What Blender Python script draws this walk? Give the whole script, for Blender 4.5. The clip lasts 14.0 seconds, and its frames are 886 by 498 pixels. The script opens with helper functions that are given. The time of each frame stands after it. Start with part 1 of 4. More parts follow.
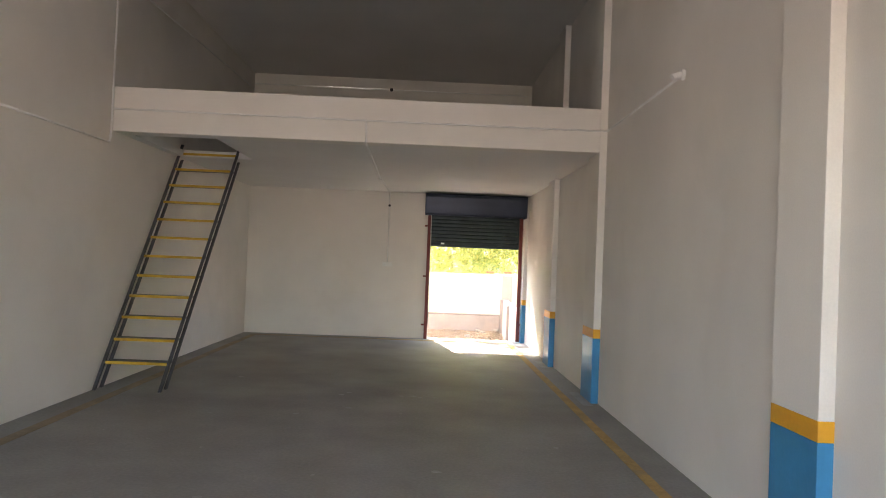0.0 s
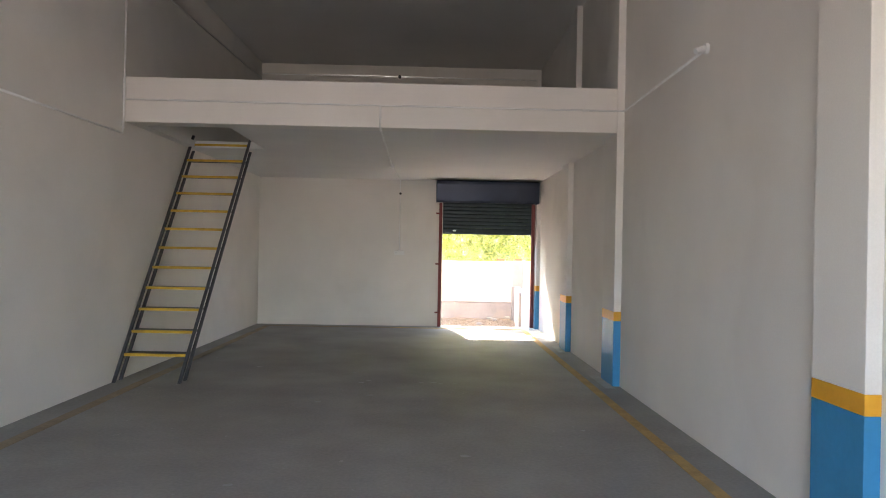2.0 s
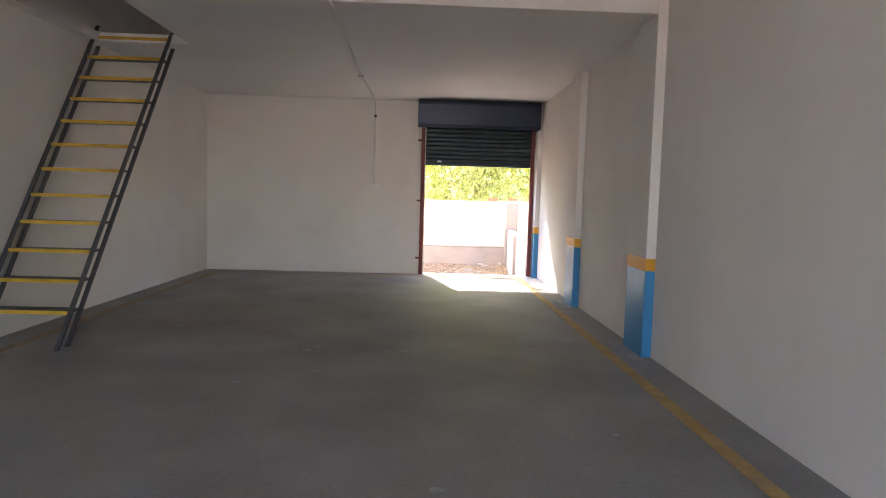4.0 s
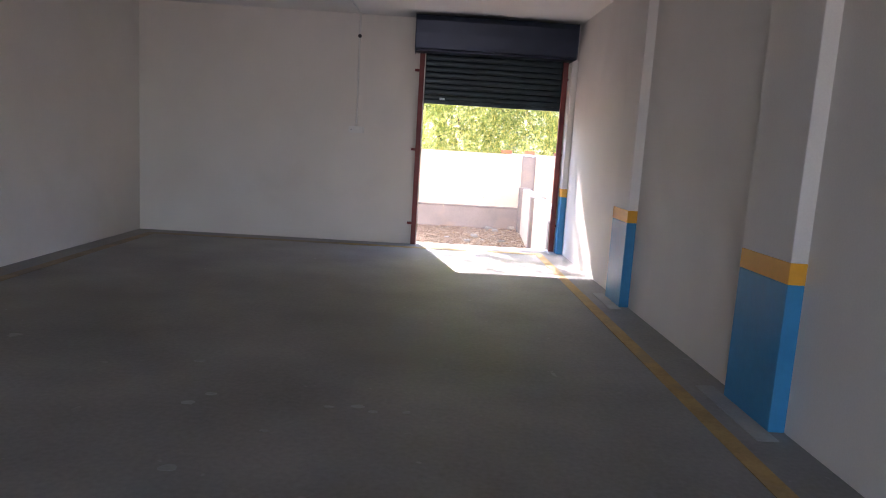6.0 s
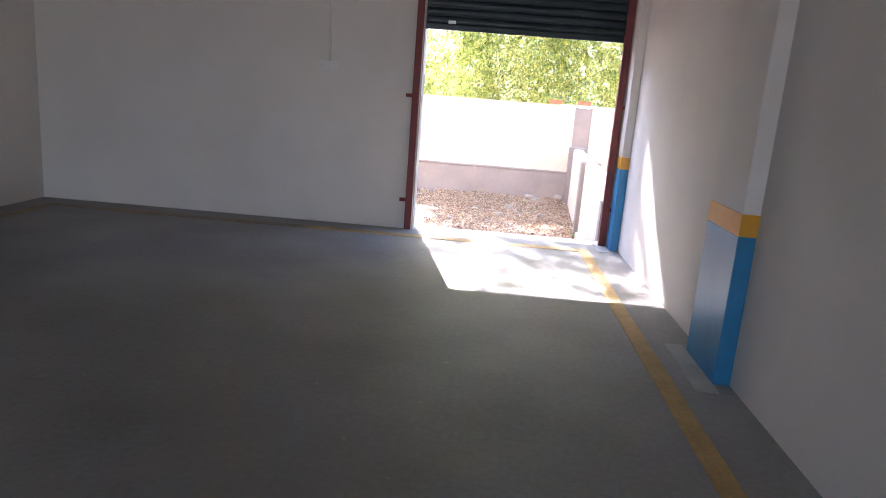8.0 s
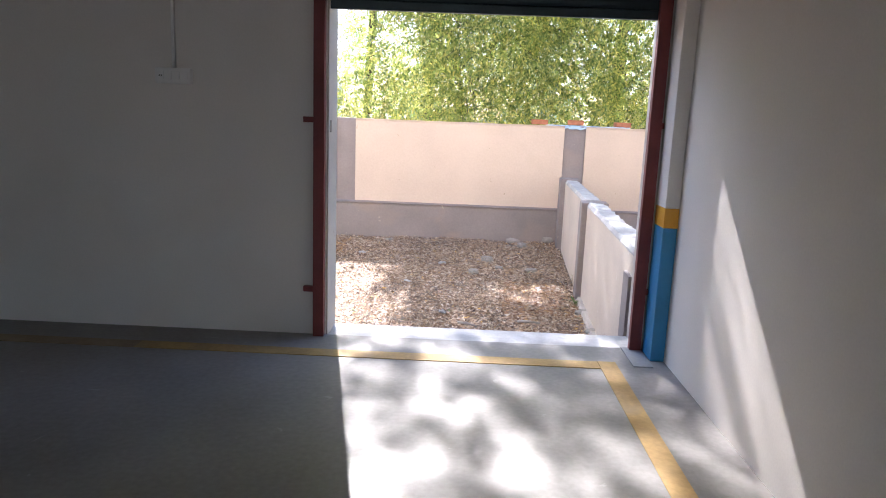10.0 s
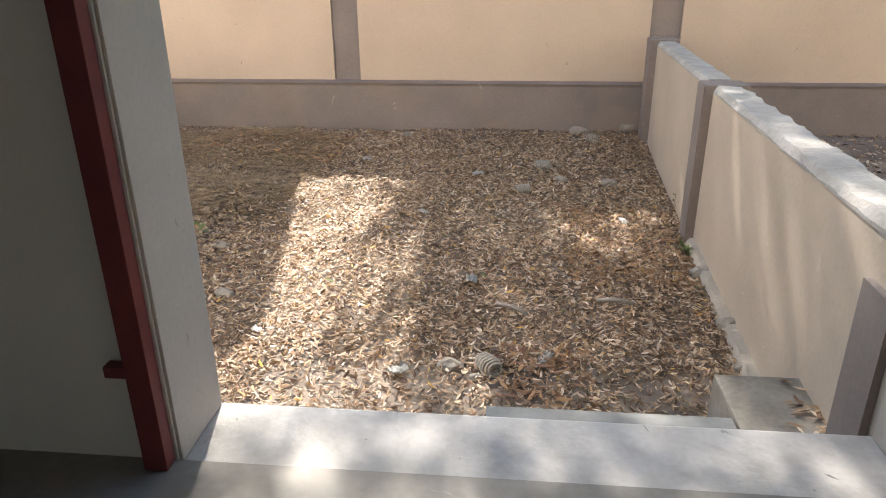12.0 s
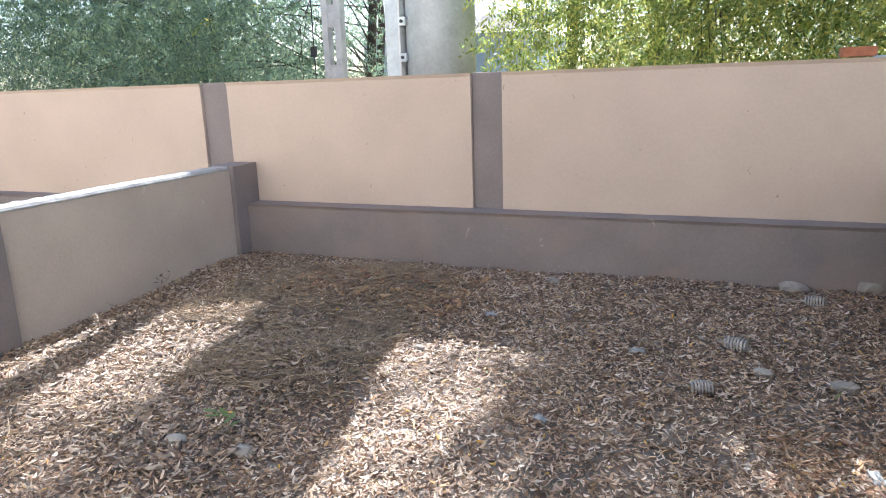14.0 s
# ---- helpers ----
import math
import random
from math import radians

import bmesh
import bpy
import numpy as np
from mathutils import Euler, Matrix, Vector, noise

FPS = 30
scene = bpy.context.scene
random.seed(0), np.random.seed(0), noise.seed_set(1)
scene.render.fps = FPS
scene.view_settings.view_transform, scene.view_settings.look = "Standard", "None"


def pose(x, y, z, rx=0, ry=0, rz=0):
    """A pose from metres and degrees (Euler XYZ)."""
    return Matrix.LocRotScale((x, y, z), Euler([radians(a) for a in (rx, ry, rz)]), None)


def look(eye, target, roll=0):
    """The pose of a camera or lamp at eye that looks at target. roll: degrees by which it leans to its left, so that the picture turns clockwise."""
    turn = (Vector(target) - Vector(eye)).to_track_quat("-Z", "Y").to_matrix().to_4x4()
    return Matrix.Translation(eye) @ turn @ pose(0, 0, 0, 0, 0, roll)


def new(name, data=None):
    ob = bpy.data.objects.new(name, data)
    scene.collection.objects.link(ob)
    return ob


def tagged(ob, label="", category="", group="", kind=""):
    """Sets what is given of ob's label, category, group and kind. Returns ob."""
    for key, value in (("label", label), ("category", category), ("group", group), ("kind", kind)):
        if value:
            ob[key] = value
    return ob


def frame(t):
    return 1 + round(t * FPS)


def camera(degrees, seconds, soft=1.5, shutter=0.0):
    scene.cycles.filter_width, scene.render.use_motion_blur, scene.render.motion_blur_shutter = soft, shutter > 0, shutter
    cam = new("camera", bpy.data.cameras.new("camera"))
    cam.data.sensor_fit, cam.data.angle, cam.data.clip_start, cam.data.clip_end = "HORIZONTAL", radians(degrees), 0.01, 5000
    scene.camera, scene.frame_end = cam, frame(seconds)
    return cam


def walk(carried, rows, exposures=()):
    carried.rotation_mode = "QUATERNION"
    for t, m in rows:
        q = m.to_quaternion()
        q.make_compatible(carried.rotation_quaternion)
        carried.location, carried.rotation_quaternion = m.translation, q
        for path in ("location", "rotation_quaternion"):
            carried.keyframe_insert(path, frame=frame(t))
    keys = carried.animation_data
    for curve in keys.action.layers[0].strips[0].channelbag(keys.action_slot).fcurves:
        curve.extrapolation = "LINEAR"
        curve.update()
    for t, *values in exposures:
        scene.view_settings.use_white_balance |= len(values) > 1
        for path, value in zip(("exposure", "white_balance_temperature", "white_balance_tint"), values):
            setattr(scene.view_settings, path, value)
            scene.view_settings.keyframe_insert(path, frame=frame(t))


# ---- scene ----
cam = camera(65.6, 14.0, soft=1.0)
PATH = [
    (0, (-2.174, -14.247, 1.645), (-2.112, -12.248, 1.676), 2.3),
    (0.5, (-2.193, -14.242, 1.665), (-2.164, -12.254, 1.875), 0.6),
    (1, (-2.212, -14.253, 1.683), (-2.205, -12.281, 2.019), 0.3),
    (1.5, (-2.287, -14.295, 1.64), (-2.289, -12.309, 1.876), 1.0),
    (2, (-2.321, -14.166, 1.577), (-2.272, -12.166, 1.58), 1.1),
    (2.5, (-2.257, -13.798, 1.531), (-2.2, -11.802, 1.417), 1.9),
    (3, (-2.247, -13.31, 1.475), (-2.301, -11.322, 1.263), 1.5),
    (3.5, (-2.173, -12.695, 1.424), (-2.111, -10.702, 1.269), 0.9),
    (6, (-1.928, -9.398, 1.354), (-1.861, -7.421, 1.059), 3.5),
    (6.5, (-1.787, -8.721, 1.342), (-1.734, -6.769, 0.911), 0.1),
    (7, (-1.729, -8.103, 1.339), (-1.787, -6.137, 0.977), 4.0),
    (7.5, (-1.528, -7.399, 1.342), (-1.527, -5.444, 0.919), 3.2),
    (8, (-1.369, -6.666, 1.354), (-1.455, -4.718, 0.907), 4.5),
    (8.5, (-1.294, -6.031, 1.369), (-1.352, -4.062, 1.022), 2.3),
    (11, (-1.16, -2.648, 1.308), (-1.191, -0.707, 0.825), 2.1),
    (11.5, (-1.133, -2.011, 1.295), (-1.172, -0.104, 0.694), -0.6),
    (12, (-1.134, -1.416, 1.221), (-1.319, 0.424, 0.459), -0.5),
    (12.5, (-1.056, -0.828, 1.229), (-1.185, 0.941, 0.304), -0.5),
    (13, (-1.029, -0.304, 1.216), (-1.455, 1.486, 0.432), -0.1),
    (13.5, (-1.009, 0.047, 1.181), (-1.592, 1.871, 0.604), 0.3),
    (14, (-1.001, 0.248, 1.182), (-1.732, 2.051, 0.717), -1.9),
]
EXPOSURES = [(0, 4.5, 7100, 17), (0.6, 4.55, 6600, 15), (1.2, 4.55, 6500, 15), (3.5, 4.45, 6600, 20), (6, 3.95, 6050, 25), (6.5, 4.0, 6050, 25), (7, 4.25, 6000, 25), (7.5, 4.1, 5950, 25), (8.5, 3.65, 5800, 24), (11, 2.28, 6150, 15), (12, 2.0, 6750, 12), (12.6, 1.98, 6750, 12), (13, 1.98, 6450, 12), (14, 1.9, 5550, 12)]
walk(cam, [(t, look(eye, target, roll)) for t, eye, target, roll in PATH], EXPOSURES)

# ---- world and sun ----
SUN_WAY = Vector((0.44, -2.06, -1.912)).normalized()
world = bpy.data.worlds.new("sky")
scene.world = world
world.use_nodes = True
wn = world.node_tree
sky = wn.nodes.new("ShaderNodeTexSky")
sky.sky_type = "NISHITA"
sky.sun_disc = False
sky.sun_elevation = radians(42.2)
sky.sun_rotation = radians(-12)
sky.dust_density = 1.2
wn.links.new(sky.outputs[0], wn.nodes["Background"].inputs[0])
wn.nodes["Background"].inputs[1].default_value = 0.09
sun_data = bpy.data.lights.new("sun", "SUN")
sun_data.energy, sun_data.angle, sun_data.color = 5.0, radians(0.53), (1.0, 0.94, 0.85)
sun = new("sun", sun_data)
sun.matrix_world = Matrix.Translation((-3, 20, 20)) @ SUN_WAY.to_track_quat("-Z", "Y").to_matrix().to_4x4()

# added area lamp in the unseen front doorway, strengthening the sky's light
front_data = bpy.data.lights.new("front_fill", "AREA")
front_data.shape, front_data.size, front_data.size_y = "RECTANGLE", 4.0, 3.0
front_data.energy, front_data.color = 2.6, (1.0, 0.98, 0.96)
front = new("front_fill", front_data)
front.matrix_world = look((-2.95, -16.98, 1.6), (-2.95, 0, 1.6))


# ---- materials ----
def mat(name, base, rough=0.7, metal=0.0, vary=0.12, scale=3.0, fine=60.0, bump=0.1, dark=None, stain=0.0, stain_scale=1.2, island=0.0,
        hue=None, spec=0.4, random_object=0.0, spots=0.0, spot_colour=(0.1, 0.08, 0.06), spot_scale=22.0):
    """Painted or mineral surface: two scales of tone, an optional stain colour and a fine bump."""
    m = bpy.data.materials.new(name)
    m.use_nodes = True
    n, link = m.node_tree.nodes, m.node_tree.links.new
    b = n["Principled BSDF"]
    b.inputs["Roughness"].default_value, b.inputs["Metallic"].default_value = rough, metal
    b.inputs["Specular IOR Level"].default_value = spec
    co = n.new("ShaderNodeTexCoord")
    geo = n.new("ShaderNodeNewGeometry")
    big = n.new("ShaderNodeTexNoise")
    big.inputs["Scale"].default_value, big.inputs["Detail"].default_value = scale, 6
    small = n.new("ShaderNodeTexNoise")
    small.inputs["Scale"].default_value, small.inputs["Detail"].default_value = fine, 4
    for q in (big, small):
        link(geo.outputs["Position"], q.inputs["Vector"])
    add = n.new("ShaderNodeMath")
    add.operation = "MULTIPLY_ADD"
    link(small.outputs["Fac"], add.inputs[0])
    add.inputs[1].default_value = 0.45
    link(big.outputs["Fac"], add.inputs[2])
    ramp = n.new("ShaderNodeValToRGB")
    ramp.color_ramp.elements[0].position, ramp.color_ramp.elements[1].position = 0.45, 1.0
    lo = dark or tuple(c * (1 - 2 * vary) for c in base)
    hi = tuple(min(1.0, c * (1 + vary)) for c in base)
    ramp.color_ramp.elements[0].color, ramp.color_ramp.elements[1].color = (*lo, 1), (*hi, 1)
    link(add.outputs[0], ramp.inputs[0])
    colour = ramp.outputs[0]
    if stain:
        s = n.new("ShaderNodeTexNoise")
        s.inputs["Scale"].default_value, s.inputs["Detail"].default_value, s.inputs["Distortion"].default_value = stain_scale, 8, 0.6
        link(geo.outputs["Position"], s.inputs["Vector"])
        r = n.new("ShaderNodeValToRGB")
        r.color_ramp.elements[0].position, r.color_ramp.elements[1].position = 0.55, 0.75
        r.color_ramp.elements[1].color = (stain, stain, stain, 1)
        r.color_ramp.elements[0].color = (0, 0, 0, 1)
        link(s.outputs["Fac"], r.inputs[0])
        mix = n.new("ShaderNodeMix")
        mix.data_type = "RGBA"
        link(r.outputs[0], mix.inputs[0])
        link(colour, mix.inputs[6])
        mix.inputs[7].default_value = (*(hue or tuple(c * 0.5 for c in base)), 1)
        colour = mix.outputs[2]
    if spots:
        s = n.new("ShaderNodeTexNoise")
        s.inputs["Scale"].default_value, s.inputs["Detail"].default_value, s.inputs["Distortion"].default_value = spot_scale, 3, 0.8
        link(geo.outputs["Position"], s.inputs["Vector"])
        r = n.new("ShaderNodeValToRGB")
        r.color_ramp.elements[0].position, r.color_ramp.elements[1].position = 0.71, 0.76
        r.color_ramp.elements[0].color, r.color_ramp.elements[1].color = (0, 0, 0, 1), (spots, spots, spots, 1)
        link(s.outputs["Fac"], r.inputs[0])
        mix = n.new("ShaderNodeMix")
        mix.data_type = "RGBA"
        link(r.outputs[0], mix.inputs[0])
        link(colour, mix.inputs[6])
        mix.inputs[7].default_value = (*spot_colour, 1)
        colour = mix.outputs[2]
    if island or random_object:
        hsv = n.new("ShaderNodeHueSaturation")
        rnd = n.new("ShaderNodeMapRange")
        if random_object:
            info = n.new("ShaderNodeObjectInfo")
            link(info.outputs["Random"], rnd.inputs[0])
        else:
            link(geo.outputs["Random Per Island"], rnd.inputs[0])
        w = island or random_object
        rnd.inputs[3].default_value, rnd.inputs[4].default_value = 1 - w, 1 + w
        link(rnd.outputs[0], hsv.inputs["Value"])
        link(colour, hsv.inputs["Color"])
        colour = hsv.outputs[0]
    link(colour, b.inputs["Base Color"])
    if bump:
        bp = n.new("ShaderNodeBump")
        bp.inputs["Strength"].default_value, bp.inputs["Distance"].default_value = bump, 0.01
        link(add.outputs[0], bp.inputs["Height"])
        link(bp.outputs[0], b.inputs["Normal"])
    return m


def leaf_mat(name, stops, through_light=0.45, rough=0.5):
    """Leaves: a colour for each leaf out of a ramp, and light that comes through the blade."""
    m = bpy.data.materials.new(name)
    m.use_nodes = True
    n, link = m.node_tree.nodes, m.node_tree.links.new
    b, out = n["Principled BSDF"], n["Material Output"]
    geo = n.new("ShaderNodeNewGeometry")
    ramp = n.new("ShaderNodeValToRGB")
    e = ramp.color_ramp.elements
    while len(e) < len(stops):
        e.new(0.5)
    for k, (p, c) in enumerate(stops):
        e[k].position, e[k].color = p, (*c, 1)
    link(geo.outputs["Random Per Island"], ramp.inputs[0])
    link(ramp.outputs[0], b.inputs["Base Color"])
    b.inputs["Roughness"].default_value = rough
    if through_light:
        tr = n.new("ShaderNodeBsdfTranslucent")
        link(ramp.outputs[0], tr.inputs[0])
        mix = n.new("ShaderNodeMixShader")
        mix.inputs[0].default_value = through_light
        link(b.outputs[0], mix.inputs[1])
        link(tr.outputs[0], mix.inputs[2])
        link(mix.outputs[0], out.inputs[0])
    return m


M_WALL = mat("white_wall_paint", (0.75, 0.71, 0.655), 0.75, vary=0.05, scale=0.9, fine=90, bump=0.12, stain=0.4, stain_scale=0.7, hue=(0.6, 0.55, 0.49))
M_CEIL = mat("white_ceiling_paint", (0.72, 0.7, 0.67), 0.85, vary=0.04, scale=0.8, fine=50, bump=0.06)
M_FLOOR = mat("cement_floor", (0.29, 0.275, 0.256), 0.58, vary=0.16, scale=1.1, fine=35, bump=0.12, stain=0.6, stain_scale=0.55, hue=(0.245, 0.215, 0.185), spots=0.5, spot_colour=(0.44, 0.42, 0.4), spot_scale=9.0)
M_LINE = mat("worn_yellow_line", (0.48, 0.31, 0.11), 0.65, vary=0.15, scale=5, fine=40, stain=0.7, stain_scale=3.0, hue=(0.3, 0.24, 0.15))
M_FADED = mat("faded_yellow_line", (0.31, 0.235, 0.15), 0.65, vary=0.15, scale=5, fine=40, stain=0.9, stain_scale=2.0, hue=(0.2, 0.185, 0.165))
M_PATCH = mat("pale_cement_patch", (0.4, 0.4, 0.39), 0.8, vary=0.12, scale=4, stain=0.4, hue=(0.25, 0.24, 0.23))
M_BLUE = mat("blue_enamel", (0.04, 0.24, 0.46), 0.36, vary=0.06, scale=4, fine=30, bump=0.25, stain=0.2, stain_scale=2)
M_ORANGE = mat("orange_enamel", (0.75, 0.36, 0.03), 0.4, vary=0.06, scale=4, fine=30, bump=0.2)
M_RED = mat("red_oxide_steel", (0.19, 0.04, 0.036), 0.55, vary=0.12, scale=6, stain=0.5, stain_scale=5, hue=(0.14, 0.04, 0.035))
M_SHUT = mat("dark_shutter_steel", (0.028, 0.042, 0.05), 0.38, 0.3, vary=0.2, scale=5, bump=0.1, stain=0.4, hue=(0.03, 0.06, 0.045), stain_scale=2)
M_HOOD = mat("navy_sheet_steel", (0.022, 0.03, 0.055), 0.36, 0.35, vary=0.12, scale=2.5, bump=0.05)
M_STEEL = mat("black_painted_steel", (0.06, 0.06, 0.068), 0.5, 0.1, vary=0.2, scale=8, stain=0.4, stain_scale=8, hue=(0.07, 0.06, 0.055))
M_TREAD = mat("yellow_painted_steel", (0.55, 0.33, 0.03), 0.5, vary=0.12, scale=9, stain=0.4, stain_scale=7, hue=(0.3, 0.19, 0.05))
M_PVC = mat("white_plastic", (0.78, 0.77, 0.74), 0.65, vary=0.03, bump=0.0)
M_DARK = mat("dark_plastic", (0.03, 0.03, 0.03), 0.5, vary=0.05, bump=0.0)
M_CREAM = mat("cream_render", (0.57, 0.46, 0.36), 0.85, vary=0.06, scale=1.3, fine=45, bump=0.2, stain=0.4, stain_scale=0.9, hue=(0.47, 0.38, 0.29), spots=0.6, spot_colour=(0.25, 0.19, 0.13), spot_scale=14.0)
M_GREY = mat("grey_painted_render", (0.25, 0.215, 0.2), 0.85, vary=0.1, scale=2, fine=45, bump=0.25, stain=0.6, stain_scale=1.1, hue=(0.32, 0.24, 0.18), spots=0.6, spot_colour=(0.42, 0.36, 0.29), spot_scale=11.0)
M_LOW = mat("pale_plaster", (0.54, 0.46, 0.37), 0.88, vary=0.08, scale=1.6, fine=45, bump=0.3, stain=0.5, stain_scale=1.4, hue=(0.42, 0.36, 0.29), spots=0.5, spot_colour=(0.66, 0.62, 0.56), spot_scale=8.0)
M_APRON = mat("whitewashed_cement", (0.55, 0.54, 0.52), 0.85, vary=0.12, scale=6, fine=50, bump=0.35, stain=0.7, stain_scale=9, hue=(0.4, 0.39, 0.37), spots=0.8, spot_colour=(0.16, 0.15, 0.14), spot_scale=17.0)
# grey-white cement whose tone also stands in for sun on the wall tops
M_COPING = mat("sunlit_pale_cement", (0.43, 0.42, 0.4), 0.9, vary=0.16, scale=7, fine=60, bump=0.7, stain=0.5, stain_scale=8, hue=(0.36, 0.34, 0.31))
M_FOOT = mat("bare_brown_mortar", (0.33, 0.23, 0.155), 0.95, vary=0.2, scale=5, fine=50, bump=0.8, stain=0.5, stain_scale=4, hue=(0.22, 0.16, 0.12))
M_STONE = mat("grey_stone_slab", (0.27, 0.28, 0.28), 0.55, vary=0.12, scale=4, fine=40, bump=0.15, stain=0.4, hue=(0.2, 0.19, 0.17))
M_SOIL = mat("dry_soil", (0.24, 0.2, 0.165), 0.95, vary=0.25, scale=2.5, fine=40, bump=0.6, stain=0.5, hue=(0.22, 0.18, 0.14))
M_OUT = mat("outer_render", (0.55, 0.5, 0.43), 0.85, vary=0.08, scale=1.5, bump=0.2, stain=0.4, hue=(0.4, 0.36, 0.32), spots=0.7, spot_colour=(0.3, 0.24, 0.19), spot_scale=12.0)
M_BRICK = mat("fired_brick", (0.42, 0.16, 0.08), 0.85, vary=0.2, scale=12, fine=90, bump=0.4)
M_ROCK = mat("pale_rubble", (0.34, 0.31, 0.265), 0.9, vary=0.2, scale=9, fine=60, bump=0.5)
M_GALV = mat("galvanised_steel", (0.7, 0.75, 0.75), 0.5, 0.3, vary=0.14, scale=3.5, fine=25, bump=0.05, stain=0.5, stain_scale=2, hue=(0.36, 0.4, 0.4))
M_POLE = mat("weathered_concrete", (0.45, 0.41, 0.35), 0.9, vary=0.12, scale=3, bump=0.3, stain=0.5, hue=(0.28, 0.27, 0.25))
M_BARK = mat("brown_bark", (0.11, 0.085, 0.065), 0.95, vary=0.3, scale=7, fine=40, bump=0.7)
M_TWIG = mat("dry_twig", (0.3, 0.23, 0.15), 0.9, vary=0.2, scale=20, bump=0.2, island=0.35)
M_CLOTH = mat("pale_blue_plastic_sheet", (0.4, 0.5, 0.58), 0.45, vary=0.15, scale=12, bump=0.2)
M_PAPER = mat("crumpled_white_plastic", (0.62, 0.62, 0.6), 0.5, vary=0.12, scale=25, bump=0.4)
M_CORD = mat("dull_cotton_cord", (0.44, 0.41, 0.36), 0.85, vary=0.15, scale=30, bump=0.3)
M_BLOCK = mat("stained_cement", (0.29, 0.27, 0.235), 0.9, vary=0.2, scale=5, fine=45, bump=0.5, stain=0.7, stain_scale=4, hue=(0.17, 0.155, 0.13), spots=0.6, spot_colour=(0.45, 0.42, 0.38), spot_scale=10.0)
M_HOUSE = mat("pale_blue_limewash", (0.5, 0.57, 0.64), 0.85, vary=0.08, scale=2, bump=0.2, stain=0.5, hue=(0.38, 0.4, 0.42))
M_LEAF = leaf_mat("neem_leaf", [(0.0, (0.13, 0.19, 0.05)), (0.4, (0.27, 0.34, 0.085)), (0.8, (0.46, 0.48, 0.12)), (1.0, (0.68, 0.6, 0.14))], 0.62)
# dull green with haze put into the colour: lifted and greyed
M_FARLEAF = leaf_mat("hazed_green_leaf", [(0.0, (0.13, 0.2, 0.15)), (0.6, (0.22, 0.31, 0.2)), (1.0, (0.36, 0.43, 0.22))], 0.6)
M_LITTER = leaf_mat("dry_leaf", [(0.0, (0.09, 0.055, 0.035)), (0.28, (0.25, 0.15, 0.085)), (0.55, (0.43, 0.29, 0.175)), (0.8, (0.57, 0.43, 0.3)), (0.97, (0.77, 0.67, 0.54)), (1.0, (0.7, 0.4, 0.05))], 0.15, 0.6)
M_DARKLITTER = leaf_mat("dark_brown_leaf", [(0.0, (0.06, 0.045, 0.035)), (0.5, (0.24, 0.175, 0.125)), (1.0, (0.54, 0.43, 0.32))], 0.1, 0.7)
M_REDLITTER = leaf_mat("rust_dry_leaf", [(0.0, (0.2, 0.1, 0.06)), (0.6, (0.4, 0.23, 0.12)), (1.0, (0.56, 0.36, 0.17))], 0.15, 0.6)
M_GREENLEAF = leaf_mat("fresh_leaf", [(0.0, (0.1, 0.16, 0.05)), (1.0, (0.2, 0.26, 0.09))], 0.3)


# ---- builders ----
def box(bm, x0, x1, y0, y1, z0, z1, bevel=0.0, m=None):
    made = bmesh.ops.create_cube(bm, size=1.0)
    vs = made["verts"]
    for v in vs:
        v.co = Vector(((x0 + x1) / 2 + v.co.x * (x1 - x0), (y0 + y1) / 2 + v.co.y * (y1 - y0), (z0 + z1) / 2 + v.co.z * (z1 - z0)))
    if m is not None:
        bmesh.ops.transform(bm, matrix=m, verts=vs)
    if bevel:
        es = list({e for v in vs for e in v.link_edges})
        bmesh.ops.bevel(bm, geom=es, offset=bevel, segments=2, affect="EDGES", profile=0.6)
    return bm


def cube(*a, **k):
    return box(bmesh.new(), *a, **k)


def prism(pts, z0, z1, bevel=0.0):
    """An upright block over a plan given as corners, anticlockwise."""
    bm = bmesh.new()
    lo = [bm.verts.new((x, y, z0)) for x, y in pts]
    hi = [bm.verts.new((x, y, z1)) for x, y in pts]
    k = len(pts)
    bm.faces.new(lo[::-1])
    bm.faces.new(hi)
    for i in range(k):
        bm.faces.new((lo[i], lo[(i + 1) % k], hi[(i + 1) % k], hi[i]))
    if bevel:
        bmesh.ops.bevel(bm, geom=bm.edges[:], offset=bevel, segments=2, affect="EDGES")
    return bm


def tube(bm, pts, radii, n=8, cap=True):
    """A round bar along points."""
    pts = [Vector(p) for p in pts]
    if not isinstance(radii, (list, tuple)):
        radii = [radii] * len(pts)
    rings = []
    for i, p in enumerate(pts):
        d = (pts[min(i + 1, len(pts) - 1)] - pts[max(i - 1, 0)]).normalized()
        a = d.cross(Vector((0.31, 0.17, 0.93)) if abs(d.z) < 0.9 else Vector((1, 0.1, 0))).normalized()
        b = d.cross(a)
        rings.append([bm.verts.new(p + radii[i] * (math.cos(2 * math.pi * k / n) * a + math.sin(2 * math.pi * k / n) * b)) for k in range(n)])
    for r, s in zip(rings, rings[1:]):
        for k in range(n):
            bm.faces.new((r[k], r[(k + 1) % n], s[(k + 1) % n], s[k]))
    if cap:
        bm.faces.new(rings[0][::-1])
        bm.faces.new(rings[-1])
    return bm


def lathe(bm, profile, centre, n=32):
    cx, cy = centre
    rings = [[bm.verts.new((cx + r * math.cos(2 * math.pi * k / n), cy + r * math.sin(2 * math.pi * k / n), z)) for k in range(n)] for r, z in profile]
    for r, s in zip(rings, rings[1:]):
        for k in range(n):
            bm.faces.new((r[k], r[(k + 1) % n], s[(k + 1) % n], s[k]))
    bm.faces.new(rings[0][::-1])
    bm.faces.new(rings[-1])
    return bm


